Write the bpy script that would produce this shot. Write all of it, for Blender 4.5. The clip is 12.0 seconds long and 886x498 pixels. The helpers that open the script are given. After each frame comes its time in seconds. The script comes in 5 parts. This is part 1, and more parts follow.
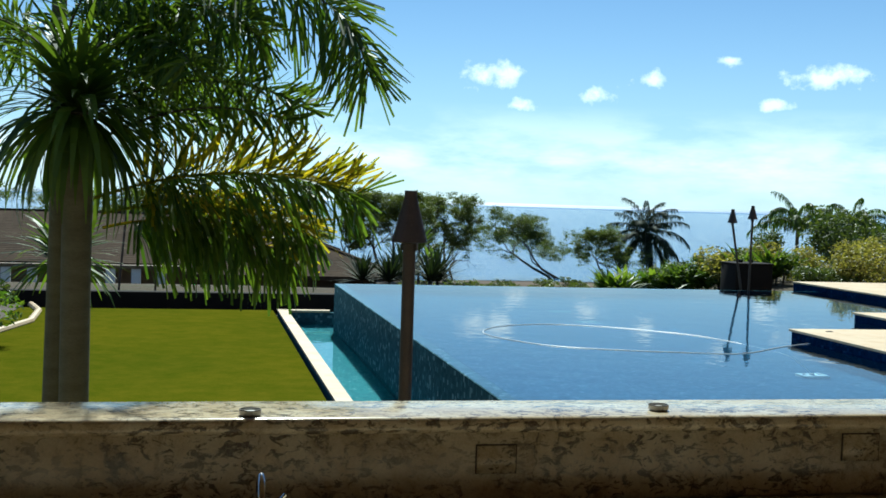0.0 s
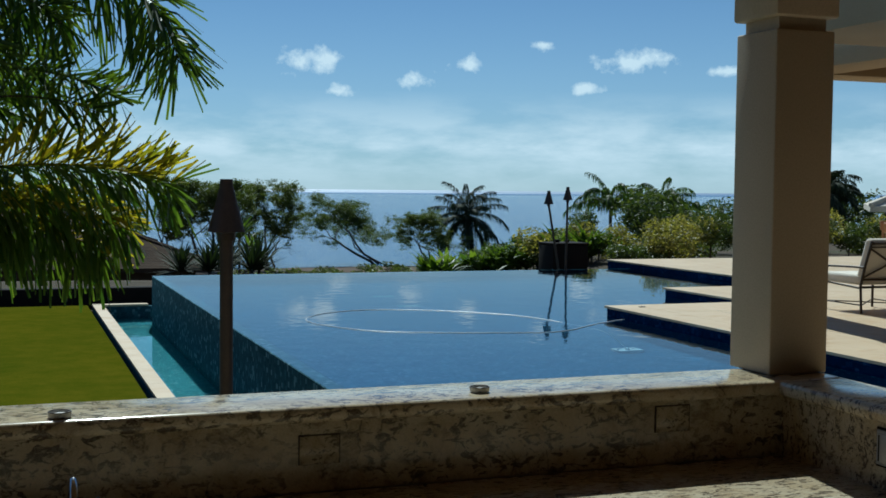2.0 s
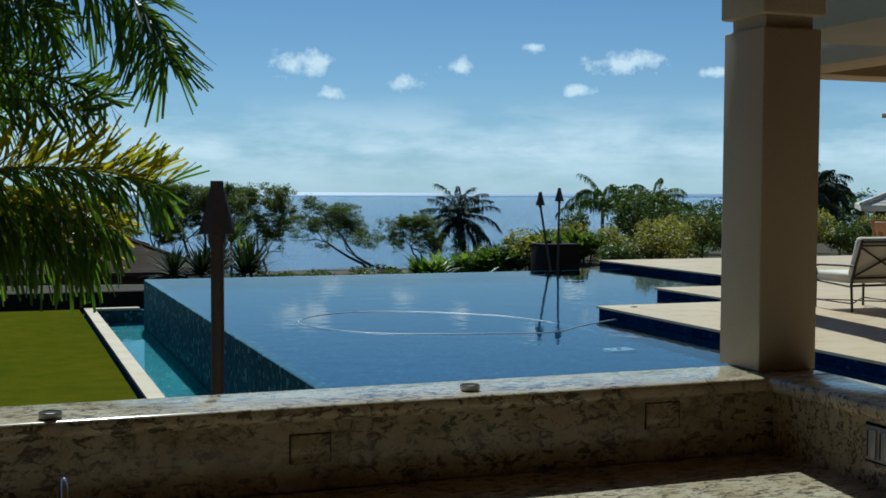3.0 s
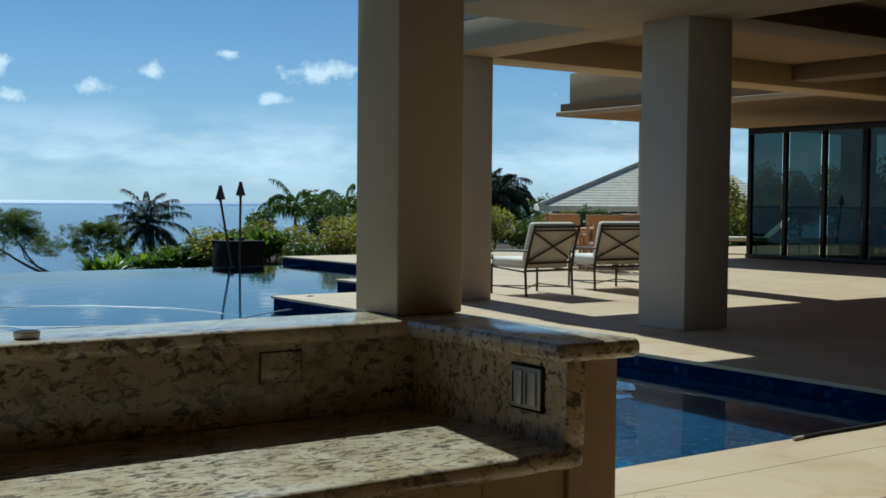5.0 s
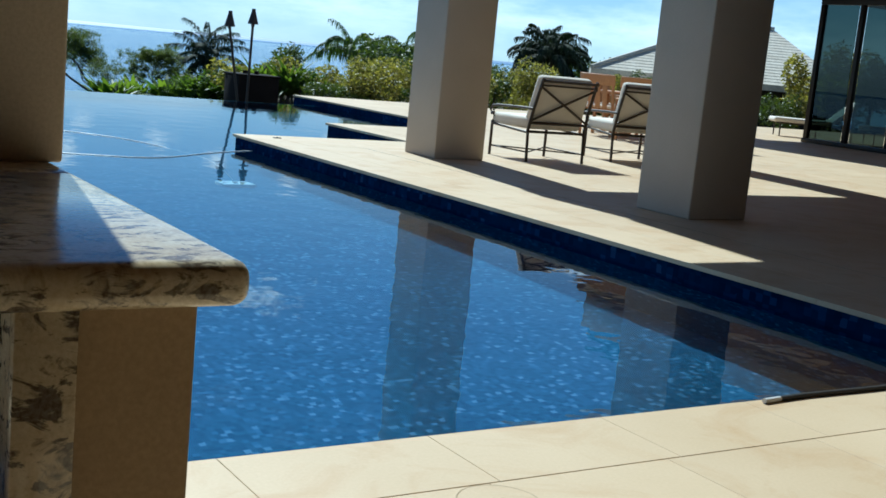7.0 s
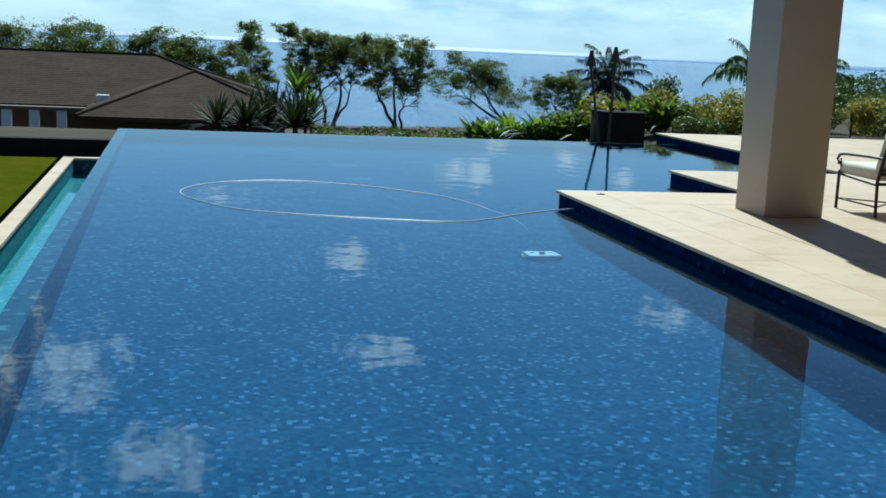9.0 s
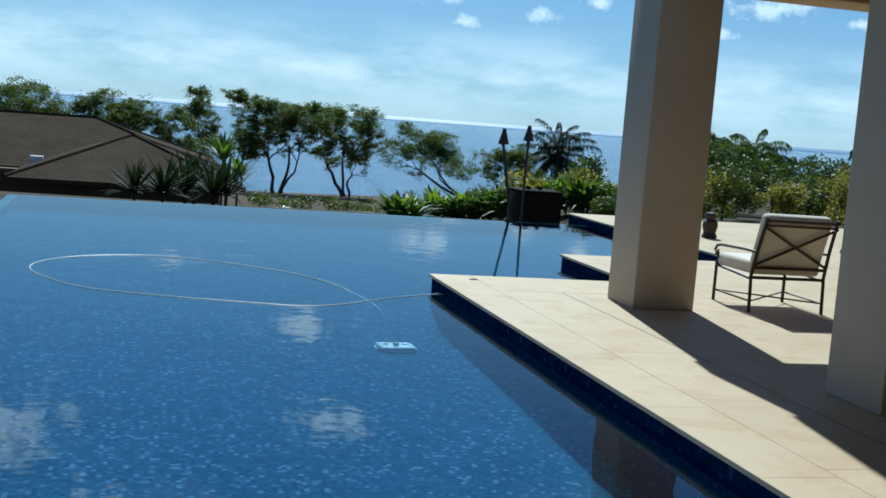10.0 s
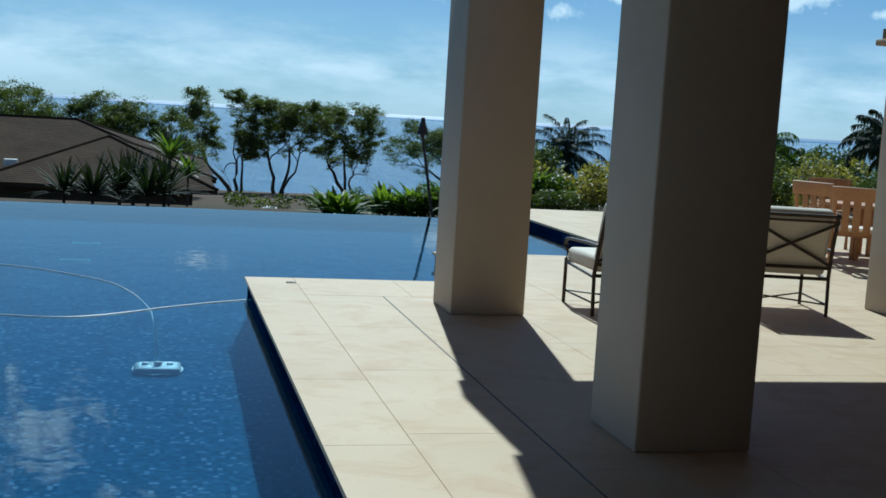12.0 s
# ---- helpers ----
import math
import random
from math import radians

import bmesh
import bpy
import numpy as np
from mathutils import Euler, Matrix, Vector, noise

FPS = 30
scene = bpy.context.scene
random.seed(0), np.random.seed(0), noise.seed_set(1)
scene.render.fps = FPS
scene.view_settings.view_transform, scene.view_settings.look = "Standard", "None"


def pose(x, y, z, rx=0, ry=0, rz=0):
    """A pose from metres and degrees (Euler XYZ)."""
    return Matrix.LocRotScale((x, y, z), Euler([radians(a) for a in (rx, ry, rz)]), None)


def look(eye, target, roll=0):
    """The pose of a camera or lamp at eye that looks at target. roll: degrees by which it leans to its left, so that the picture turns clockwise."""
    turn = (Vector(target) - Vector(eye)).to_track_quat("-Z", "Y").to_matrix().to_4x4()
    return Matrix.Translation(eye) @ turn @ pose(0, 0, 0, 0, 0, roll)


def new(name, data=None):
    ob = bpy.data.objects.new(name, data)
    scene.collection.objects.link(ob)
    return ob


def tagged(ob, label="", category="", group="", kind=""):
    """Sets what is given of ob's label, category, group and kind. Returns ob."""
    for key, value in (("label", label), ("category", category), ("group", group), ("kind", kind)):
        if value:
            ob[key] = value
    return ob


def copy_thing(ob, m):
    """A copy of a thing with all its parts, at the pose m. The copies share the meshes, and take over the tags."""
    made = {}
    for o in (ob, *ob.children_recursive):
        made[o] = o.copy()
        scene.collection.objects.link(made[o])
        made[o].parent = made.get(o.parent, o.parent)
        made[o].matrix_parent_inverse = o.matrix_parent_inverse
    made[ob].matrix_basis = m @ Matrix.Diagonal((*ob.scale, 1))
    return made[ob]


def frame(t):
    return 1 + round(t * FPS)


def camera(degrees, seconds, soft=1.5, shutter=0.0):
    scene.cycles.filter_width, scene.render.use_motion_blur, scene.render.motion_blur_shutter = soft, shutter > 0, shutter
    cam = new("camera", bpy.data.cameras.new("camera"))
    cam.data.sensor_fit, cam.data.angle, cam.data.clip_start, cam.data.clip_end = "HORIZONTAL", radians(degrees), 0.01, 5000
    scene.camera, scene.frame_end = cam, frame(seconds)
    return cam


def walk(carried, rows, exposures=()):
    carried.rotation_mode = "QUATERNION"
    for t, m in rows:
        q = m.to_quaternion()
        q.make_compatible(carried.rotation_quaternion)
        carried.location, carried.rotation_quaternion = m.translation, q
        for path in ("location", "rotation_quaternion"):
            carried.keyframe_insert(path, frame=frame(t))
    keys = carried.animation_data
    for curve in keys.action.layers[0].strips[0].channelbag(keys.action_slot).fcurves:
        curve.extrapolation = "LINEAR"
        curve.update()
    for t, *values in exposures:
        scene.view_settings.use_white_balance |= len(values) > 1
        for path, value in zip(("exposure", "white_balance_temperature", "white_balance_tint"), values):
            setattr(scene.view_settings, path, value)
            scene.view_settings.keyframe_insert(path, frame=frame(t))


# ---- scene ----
cam = camera(41.2, 12.0, soft=1.65)
PATH = [
    (0, (0.654, -0.475, 1.568), (1.056, 1.482, 1.483), 1.8),
    (0.5, (0.731, -0.47, 1.562), (1.306, 1.442, 1.459), 2.3),
    (1, (0.736, -0.448, 1.564), (1.386, 1.441, 1.454), 1.1),
    (1.5, (0.702, -0.45, 1.569), (1.39, 1.425, 1.469), 0.1),
    (2, (0.678, -0.447, 1.571), (1.369, 1.427, 1.468), 0.6),
    (2.5, (0.67, -0.459, 1.576), (1.358, 1.416, 1.481), 0.4),
    (2.7, (0.67, -0.463, 1.574), (1.359, 1.412, 1.476), 0.4),
    (4.3, (0.91, -0.294, 1.391), (1.888, 1.446, 1.269), -0.5),
    (4.5, (0.96, -0.219, 1.358), (2.002, 1.479, 1.182), 0.1),
    (5, (1.298, 0.085, 1.242), (2.453, 1.716, 1.161), 0.5),
    (5.5, (1.744, 0.446, 1.162), (3.03, 1.973, 1.04), 3.4),
    (6, (2.261, 0.789, 1.116), (3.574, 2.286, 0.931), 3.5),
    (6.5, (2.722, 1.045, 1.091), (3.967, 2.592, 0.845), 5.2),
    (7, (3.177, 1.273, 1.11), (4.245, 2.933, 0.784), 5.5),
    (7.5, (3.492, 1.319, 1.255), (4.258, 3.109, 0.799), 4.1),
    (7.7, (3.593, 1.373, 1.299), (4.268, 3.188, 0.798), 4.4),
    (9.3, (4.437, 1.495, 1.566), (4.871, 3.426, 1.277), 2.4),
    (9.5, (4.632, 1.571, 1.595), (5.123, 3.492, 1.336), 2.2),
    (10, (5.202, 1.723, 1.657), (5.712, 3.644, 1.436), 4.4),
    (10.5, (5.705, 1.909, 1.567), (6.261, 3.817, 1.334), 4.3),
    (11, (6.346, 2.179, 1.649), (6.939, 4.07, 1.383), 3.1),
    (11.5, (6.874, 2.406, 1.653), (7.299, 4.341, 1.374), 2.2),
    (12, (7.469, 2.729, 1.612), (7.94, 4.66, 1.386), 3.4),
]
walk(cam, [(t, look(e, a, r)) for t, e, a, r in PATH],
     exposures=[(0.0, 0.55, 5600, -6), (0.4, 0.12, 5450, -5), (1.0, -0.2, 5350, -5), (4.3, -0.24, 5200, -5), (6.5, 0.3, 5050, -5), (7.5, 0.34, 4950, -5), (9.3, 0.14, 5100, -6), (10.5, -0.05, 5050, -6), (12.0, -0.15, 5000, -6)])

# ---- world, sun ----
SUN_AZ, SUN_EL = 9.3, 46.0          # degrees right of +Y, above the horizon
WATER = -0.135                       # pool water level; deck top is 0
SEA = -8.0

world = bpy.data.worlds.new("sky")
scene.world = world
world.use_nodes = True
wn, wl = world.node_tree.nodes, world.node_tree.links
wn.clear()


def wnode(kind, **values):
    n = wn.new(kind)
    for k, v in values.items():
        n.inputs[k].default_value = v
    return n


def wmath(op, a, b=None, c=None, clamp=False):
    n = wn.new("ShaderNodeMath")
    n.operation, n.use_clamp = op, clamp
    for i, v in enumerate((a, b, c)):
        if v is None:
            continue
        if isinstance(v, (int, float)):
            n.inputs[i].default_value = v
        else:
            wl.new(v, n.inputs[i])
    return n.outputs[0]


sky = wn.new("ShaderNodeTexSky")
sky.sky_type, sky.sun_disc = "NISHITA", False
sky.sun_elevation, sky.sun_rotation = radians(SUN_EL), radians(SUN_AZ)
sky.air_density, sky.dust_density, sky.ozone_density = 0.75, 0.0, 4.0
coords = wn.new("ShaderNodeTexCoord")
sep = wn.new("ShaderNodeSeparateXYZ")
wl.new(coords.outputs["Generated"], sep.inputs[0])
az = wmath("ARCTAN2", sep.outputs[0], sep.outputs[1])      # radians right of +Y
el = wmath("ARCSINE", sep.outputs[2])
flat = wn.new("ShaderNodeCombineXYZ")
wl.new(az, flat.inputs[0])
wl.new(el, flat.inputs[1])
puff = wnode("ShaderNodeTexNoise", Scale=38.0, Detail=6.0, Roughness=0.62)
wl.new(flat.outputs[0], puff.inputs["Vector"])
broad = wnode("ShaderNodeTexNoise", Scale=7.0, Detail=7.0, Roughness=0.6)
stretch = wn.new("ShaderNodeVectorMath")
stretch.operation = "MULTIPLY"
stretch.inputs[1].default_value = (1.0, 3.4, 1.0)
wl.new(flat.outputs[0], stretch.inputs[0])
wl.new(stretch.outputs[0], broad.inputs["Vector"])
# cloud bank low over the sea
band = wmath("MULTIPLY", wmath("SUBTRACT", 1.0, wmath("ABSOLUTE", wmath("DIVIDE", wmath("SUBTRACT", el, 0.034), 0.048)), clamp=True),
             wmath("MULTIPLY_ADD", broad.outputs[0], 5.0, -1.95, clamp=True), clamp=True)
cover = wmath("MULTIPLY", band, 0.9)
# single fair-weather clouds: azimuth, elevation, half width, half height (degrees)
CLOUDS = [(14.0, 6.2, 1.8, 0.7), (18.9, 5.2, 0.8, 0.6), (21.4, 5.9, 1.0, 0.4), (29.2, 6.1, 2.0, 0.5), (15.0, 4.6, 0.9, 0.35),
          (27.2, 4.8, 0.8, 0.3), (24.9, 6.9, 0.5, 0.25), (33.8, 5.6, 1.2, 0.25), (40.0, 9.0, 3.5, 0.9), (8.0, 10.5, 2.2, 0.8),
          (24.0, 12.5, 2.0, 0.8), (2.0, 7.5, 1.4, 0.4), (47.0, 5.2, 4.5, 1.5), (-14.0, 9.0, 3.0, 1.0), (60.0, 12.0, 5.0, 1.5), (10.0, 15.2, 2.4, 0.9), (-5.5, 15.5, 3.2, 2.2), (-1.0, 20.0, 3.5, 1.6)]
for a, e, w, h in CLOUDS:
    dx = wmath("DIVIDE", wmath("SUBTRACT", az, radians(a)), radians(w))
    dy = wmath("DIVIDE", wmath("SUBTRACT", el, radians(e)), radians(h))
    r = wmath("SQRT", wmath("ADD", wmath("MULTIPLY", dx, dx), wmath("MULTIPLY", dy, dy)))
    body = wmath("MULTIPLY_ADD", puff.outputs[0], 5.2, wmath("MULTIPLY_ADD", r, -1.2, -1.50), clamp=True)
    cover = wmath("MAXIMUM", cover, wmath("MULTIPLY", body, 0.95))
# scattered clouds overhead and behind
high = wmath("MULTIPLY", wmath("MULTIPLY_ADD", broad.outputs[0], 5.0, -2.8, clamp=True), wmath("MULTIPLY_ADD", el, 4.0, -1.0, clamp=True))
cover = wmath("MAXIMUM", cover, wmath("MULTIPLY", high, 0.6))
mix = wn.new("ShaderNodeMix")
mix.data_type = "RGBA"
wl.new(cover, mix.inputs["Factor"])
# pale sea haze towards the horizon
haze = wmath("POWER", wmath("SUBTRACT", 1.0, wmath("DIVIDE", wmath("ABSOLUTE", el), 0.30), clamp=True), 2.4)
hazy = wn.new("ShaderNodeMix")
hazy.data_type = "RGBA"
wl.new(wmath("MULTIPLY", haze, 0.60), hazy.inputs["Factor"])
wl.new(sky.outputs[0], hazy.inputs["A"])
hazy.inputs["B"].default_value = (6.9, 9.0, 10.4, 1)
wl.new(hazy.outputs["Result"], mix.inputs["A"])
mix.inputs["B"].default_value = (12.4, 13.2, 13.6, 1)
background = wn.new("ShaderNodeBackground")
background.inputs["Strength"].default_value = 0.066
out = wn.new("ShaderNodeOutputWorld")
wl.new(mix.outputs["Result"], background.inputs["Color"])
wl.new(background.outputs[0], out.inputs["Surface"])

sun_way = Vector((math.sin(radians(SUN_AZ)) * math.cos(radians(SUN_EL)), math.cos(radians(SUN_AZ)) * math.cos(radians(SUN_EL)), math.sin(radians(SUN_EL))))
sun = new("sun", bpy.data.lights.new("sun", "SUN"))
sun.data.energy, sun.data.angle, sun.data.color = 5.0, radians(0.53), (1.0, 0.93, 0.82)
sun.matrix_world = look(sun_way * 60, (0, 0, 0))


# ---- materials ----
def material(name, rough=0.6, metal=0.0, spec=0.5):
    m = bpy.data.materials.new(name)
    m.use_nodes = True
    p = m.node_tree.nodes["Principled BSDF"]
    p.inputs["Roughness"].default_value, p.inputs["Metallic"].default_value = rough, metal
    p.inputs["Specular IOR Level"].default_value = spec
    return m, m.node_tree.nodes, m.node_tree.links, p


def ramp(n, l, fac, stops):
    r = n.new("ShaderNodeValToRGB")
    while len(r.color_ramp.elements) < len(stops):
        r.color_ramp.elements.new(0.5)
    for e, (at, c) in zip(r.color_ramp.elements, stops):
        e.position, e.color = at, (*c, 1)
    l.new(fac, r.inputs[0])
    return r.outputs[0]


def noise_tex(n, l, scale, detail=4.0, rough=0.55, coord="Object", stretch=None, warp=0.0):
    c = n.new("ShaderNodeTexCoord")
    t = n.new("ShaderNodeTexNoise")
    t.inputs["Scale"].default_value, t.inputs["Detail"].default_value, t.inputs["Roughness"].default_value = scale, detail, rough
    t.inputs["Distortion"].default_value = warp
    v = c.outputs[coord]
    if stretch:
        m = n.new("ShaderNodeMapping")
        m.inputs["Scale"].default_value = stretch
        l.new(v, m.inputs[0])
        v = m.outputs[0]
    l.new(v, t.inputs["Vector"])
    return t.outputs[0]


def blend(n, l, fac, a, b, how="MIX"):
    m = n.new("ShaderNodeMix")
    m.data_type, m.blend_type = "RGBA", how
    for v, i in ((fac, "Factor"), (a, "A"), (b, "B")):
        if isinstance(v, (int, float)):
            m.inputs[i].default_value = v
        elif isinstance(v, tuple):
            m.inputs[i].default_value = (*v, 1)
        else:
            l.new(v, m.inputs[i])
    return m.outputs["Result"]


def bump(n, l, p, height, strength=0.3, distance=0.01):
    b = n.new("ShaderNodeBump")
    b.inputs["Strength"].default_value, b.inputs["Distance"].default_value = strength, distance
    l.new(height, b.inputs["Height"])
    l.new(b.outputs[0], p.inputs["Normal"])


def mottled(name, a, b, scale=3.0, rough=0.7, fine=60.0, bumps=0.15, distance=0.004, metal=0.0, per_piece=0.0, stretch=None, coord="Object", spec=0.5):
    """Two-tone surface with broad stains, fine grain and a light relief."""
    m, n, l, p = material(name, rough, metal, spec)
    broad_n = noise_tex(n, l, scale, 5.0, 0.6, coord, stretch)
    fine_n = noise_tex(n, l, fine, 3.0, 0.6, coord, stretch)
    c = ramp(n, l, broad_n, [(0.3, a), (0.7, b)])
    c = blend(n, l, 0.35, c, ramp(n, l, fine_n, [(0.3, tuple(v * 0.72 for v in a)), (0.7, tuple(min(1, v * 1.12) for v in b))]))
    if per_piece:
        info = n.new("ShaderNodeObjectInfo")
        tone = ramp(n, l, info.outputs["Random"], [(0.0, (1 - per_piece,) * 3), (1.0, (1.0, 1.0, 1.0))])
        c = blend(n, l, 1.0, c, tone, "MULTIPLY")
    l.new(c, p.inputs["Base Color"])
    bump(n, l, p, fine_n, bumps, distance)
    return m


def leaf_material(name, a, b, light=0.35, rough=0.5):
    """Leaves: tone varies leaf by leaf, and light shines through."""
    m, n, l, p = material(name, rough, 0.0, 0.4)
    g = n.new("ShaderNodeNewGeometry")
    c = ramp(n, l, g.outputs["Random Per Island"], [(0.0, a), (1.0, b)])
    l.new(c, p.inputs["Base Color"])
    t = n.new("ShaderNodeBsdfTranslucent")
    l.new(blend(n, l, 1.0, c, (1.6, 1.7, 0.7), "MULTIPLY"), t.inputs["Color"])
    mixer = n.new("ShaderNodeMixShader")
    mixer.inputs[0].default_value = light
    l.new(p.outputs[0], mixer.inputs[1])
    l.new(t.outputs[0], mixer.inputs[2])
    l.new(mixer.outputs[0], n["Material Output"].inputs["Surface"])
    return m


M = {}
M["deck"] = None
M["joint"] = mottled("joint_mortar", (0.44, 0.335, 0.21), (0.50, 0.39, 0.25), 4.0, 0.9)
M["stucco"] = mottled("sand_stucco", (0.45, 0.385, 0.30), (0.52, 0.45, 0.36), 1.4, 0.85, 140.0, 0.25)
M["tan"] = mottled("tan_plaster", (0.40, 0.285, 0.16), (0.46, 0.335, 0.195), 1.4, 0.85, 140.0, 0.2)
# plaster albedo set below beige so shaded soffits and ceilings come out dark
M["ceiling"] = mottled("shaded_ceiling_plaster", (0.20, 0.125, 0.06), (0.25, 0.155, 0.078), 1.2, 0.85, 120.0, 0.15)
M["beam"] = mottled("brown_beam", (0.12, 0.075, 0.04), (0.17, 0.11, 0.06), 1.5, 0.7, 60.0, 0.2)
M["bronze"] = mottled("dark_bronze_metal", (0.018, 0.016, 0.014), (0.03, 0.026, 0.022), 6.0, 0.4, 90.0, 0.1, metal=0.6)
M["iron"] = mottled("brown_iron", (0.035, 0.026, 0.02), (0.06, 0.045, 0.034), 8.0, 0.5, 120.0, 0.2, metal=0.4)
M["cushion"] = mottled("cream_canvas", (0.70, 0.65, 0.56), (0.79, 0.74, 0.65), 3.0, 0.9, 220.0, 0.3)
M["teak"] = mottled("teak", (0.36, 0.17, 0.07), (0.46, 0.24, 0.10), 5.0, 0.55, 70.0, 0.2, stretch=(1, 1, 0.15))
M["bamboo"] = mottled("dark_torch_wood", (0.028, 0.018, 0.013), (0.055, 0.034, 0.024), 9.0, 0.6, 80.0, 0.3)
M["trunk"] = mottled("palm_trunk", (0.085, 0.078, 0.045), (0.15, 0.135, 0.085), 4.0, 0.9, 50.0, 0.5, 0.01, stretch=(1, 1, 4))
M["bark"] = mottled("grey_bark", (0.055, 0.042, 0.032), (0.10, 0.08, 0.06), 4.0, 0.95, 30.0, 0.6, 0.02)
M["soil"] = mottled("dark_soil", (0.05, 0.036, 0.024), (0.085, 0.062, 0.042), 2.0, 0.95, 30.0, 0.5, 0.02)
M["planter"] = mottled("dark_planter", (0.010, 0.008, 0.007), (0.018, 0.014, 0.012), 3.0, 0.9, 40.0, 0.3, spec=0.15)
M["shingle_dark"] = mottled("weathered_brown_shingle", (0.036, 0.023, 0.014), (0.082, 0.055, 0.036), 0.5, 1.0, 5.0, 0.5, 0.03, spec=0.1)
M["shingle_light"] = mottled("pale_weathered_shake", (0.52, 0.45, 0.35), (0.74, 0.68, 0.56), 2.6, 0.95, 14.0, 0.5, 0.02)
M["white"] = mottled("white_paint", (0.72, 0.71, 0.68), (0.80, 0.79, 0.76), 3.0, 0.5)
M["steel"] = mottled("steel_cover", (0.42, 0.41, 0.39), (0.5, 0.49, 0.47), 6.0, 0.4, 90.0, 0.05, metal=0.3)
# near-black base colour paints in the lack of light indoors and under roofs
M["unlit_dark"] = mottled("unlit_dark", (0.014, 0.011, 0.009), (0.025, 0.02, 0.015), 2.0, 0.8)
M["rubber"] = mottled("grey_rubber", (0.035, 0.033, 0.032), (0.06, 0.057, 0.055), 8.0, 0.6)
M["cleaner"] = mottled("dull_white_plastic", (0.42, 0.48, 0.47), (0.52, 0.58, 0.56), 9.0, 0.5)
M["hose"] = mottled("white_hose", (0.70, 0.74, 0.78), (0.78, 0.82, 0.85), 6.0, 0.4)

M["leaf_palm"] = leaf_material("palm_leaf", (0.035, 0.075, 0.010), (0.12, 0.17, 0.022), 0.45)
# gold puts the sunlight shining through the leaflets into their colour
M["leaf_backlit"] = leaf_material("backlit_palm_leaf", (0.06, 0.10, 0.010), (0.46, 0.33, 0.018), 0.58)
M["leaf_kiawe"] = leaf_material("kiawe_leaf", (0.042, 0.058, 0.014), (0.125, 0.15, 0.034), 0.42)
M["leaf_hedge"] = leaf_material("hedge_leaf", (0.035, 0.06, 0.012), (0.11, 0.13, 0.03), 0.3)
M["leaf_bloom"] = leaf_material("blooming_hedge_leaf", (0.10, 0.108, 0.022), (0.38, 0.31, 0.095), 0.42)
M["leaf_bright"] = leaf_material("bright_leaf", (0.055, 0.105, 0.012), (0.16, 0.215, 0.028), 0.45)
M["leaf_garden"] = leaf_material("garden_leaf", (0.035, 0.065, 0.010), (0.12, 0.17, 0.024), 0.42)
M["leaf_dark"] = leaf_material("dark_spiky_leaf", (0.014, 0.024, 0.010), (0.035, 0.05, 0.018), 0.15, rough=0.8)


def granite():
    """Cream granite: honey clouds, brown drifts, dark cracks and elongated flecks."""
    m, n, l, p = material("cream_granite", 0.16)
    broad_n = noise_tex(n, l, 3.2, 6.0, 0.62, warp=1.0)
    drift = noise_tex(n, l, 6.5, 7.0, 0.72, warp=1.8)
    speck = noise_tex(n, l, 40.0, 4.0, 0.68, stretch=(0.45, 1.0, 0.8), warp=0.8)
    grit = noise_tex(n, l, 150.0, 3.0, 0.6)
    where = noise_tex(n, l, 2.3, 4.0, 0.6)
    c = ramp(n, l, broad_n, [(0.25, (0.32, 0.23, 0.125)), (0.45, (0.56, 0.45, 0.28)), (0.72, (0.74, 0.67, 0.51))])
    c = blend(n, l, ramp(n, l, drift, [(0.52, (0, 0, 0)), (0.66, (0.75, 0.75, 0.75))]), c, (0.16, 0.10, 0.056))
    flecks = blend(n, l, 1.0, ramp(n, l, speck, [(0.52, (0, 0, 0)), (0.58, (1, 1, 1))]), ramp(n, l, where, [(0.34, (0.3, 0.3, 0.3)), (0.5, (1, 1, 1))]), "MULTIPLY")
    c = blend(n, l, flecks, c, (0.085, 0.062, 0.045))
    # thin broken cracks round cloudy cells
    co = n.new("ShaderNodeTexCoord")
    bend = n.new("ShaderNodeTexNoise")
    bend.inputs["Scale"].default_value, bend.inputs["Detail"].default_value = 9.0, 5.0
    l.new(co.outputs["Object"], bend.inputs["Vector"])
    add = n.new("ShaderNodeVectorMath")
    add.operation = "MULTIPLY_ADD"
    l.new(bend.outputs["Color"], add.inputs[0])
    add.inputs[1].default_value = (0.16, 0.16, 0.16)
    l.new(co.outputs["Object"], add.inputs[2])
    cell = n.new("ShaderNodeTexVoronoi")
    cell.feature = "DISTANCE_TO_EDGE"
    cell.inputs["Scale"].default_value = 5.5
    l.new(add.outputs[0], cell.inputs["Vector"])
    crack = blend(n, l, 1.0, ramp(n, l, cell.outputs["Distance"], [(0.0, (1, 1, 1)), (0.035, (0, 0, 0))]), ramp(n, l, drift, [(0.48, (0, 0, 0)), (0.60, (1, 1, 1))]), "MULTIPLY")
    c = blend(n, l, crack, c, (0.045, 0.03, 0.022))
    c = blend(n, l, 0.18, c, ramp(n, l, grit, [(0.35, (0.12, 0.085, 0.05)), (0.65, (0.72, 0.66, 0.52))]))
    l.new(c, p.inputs["Base Color"])
    return m


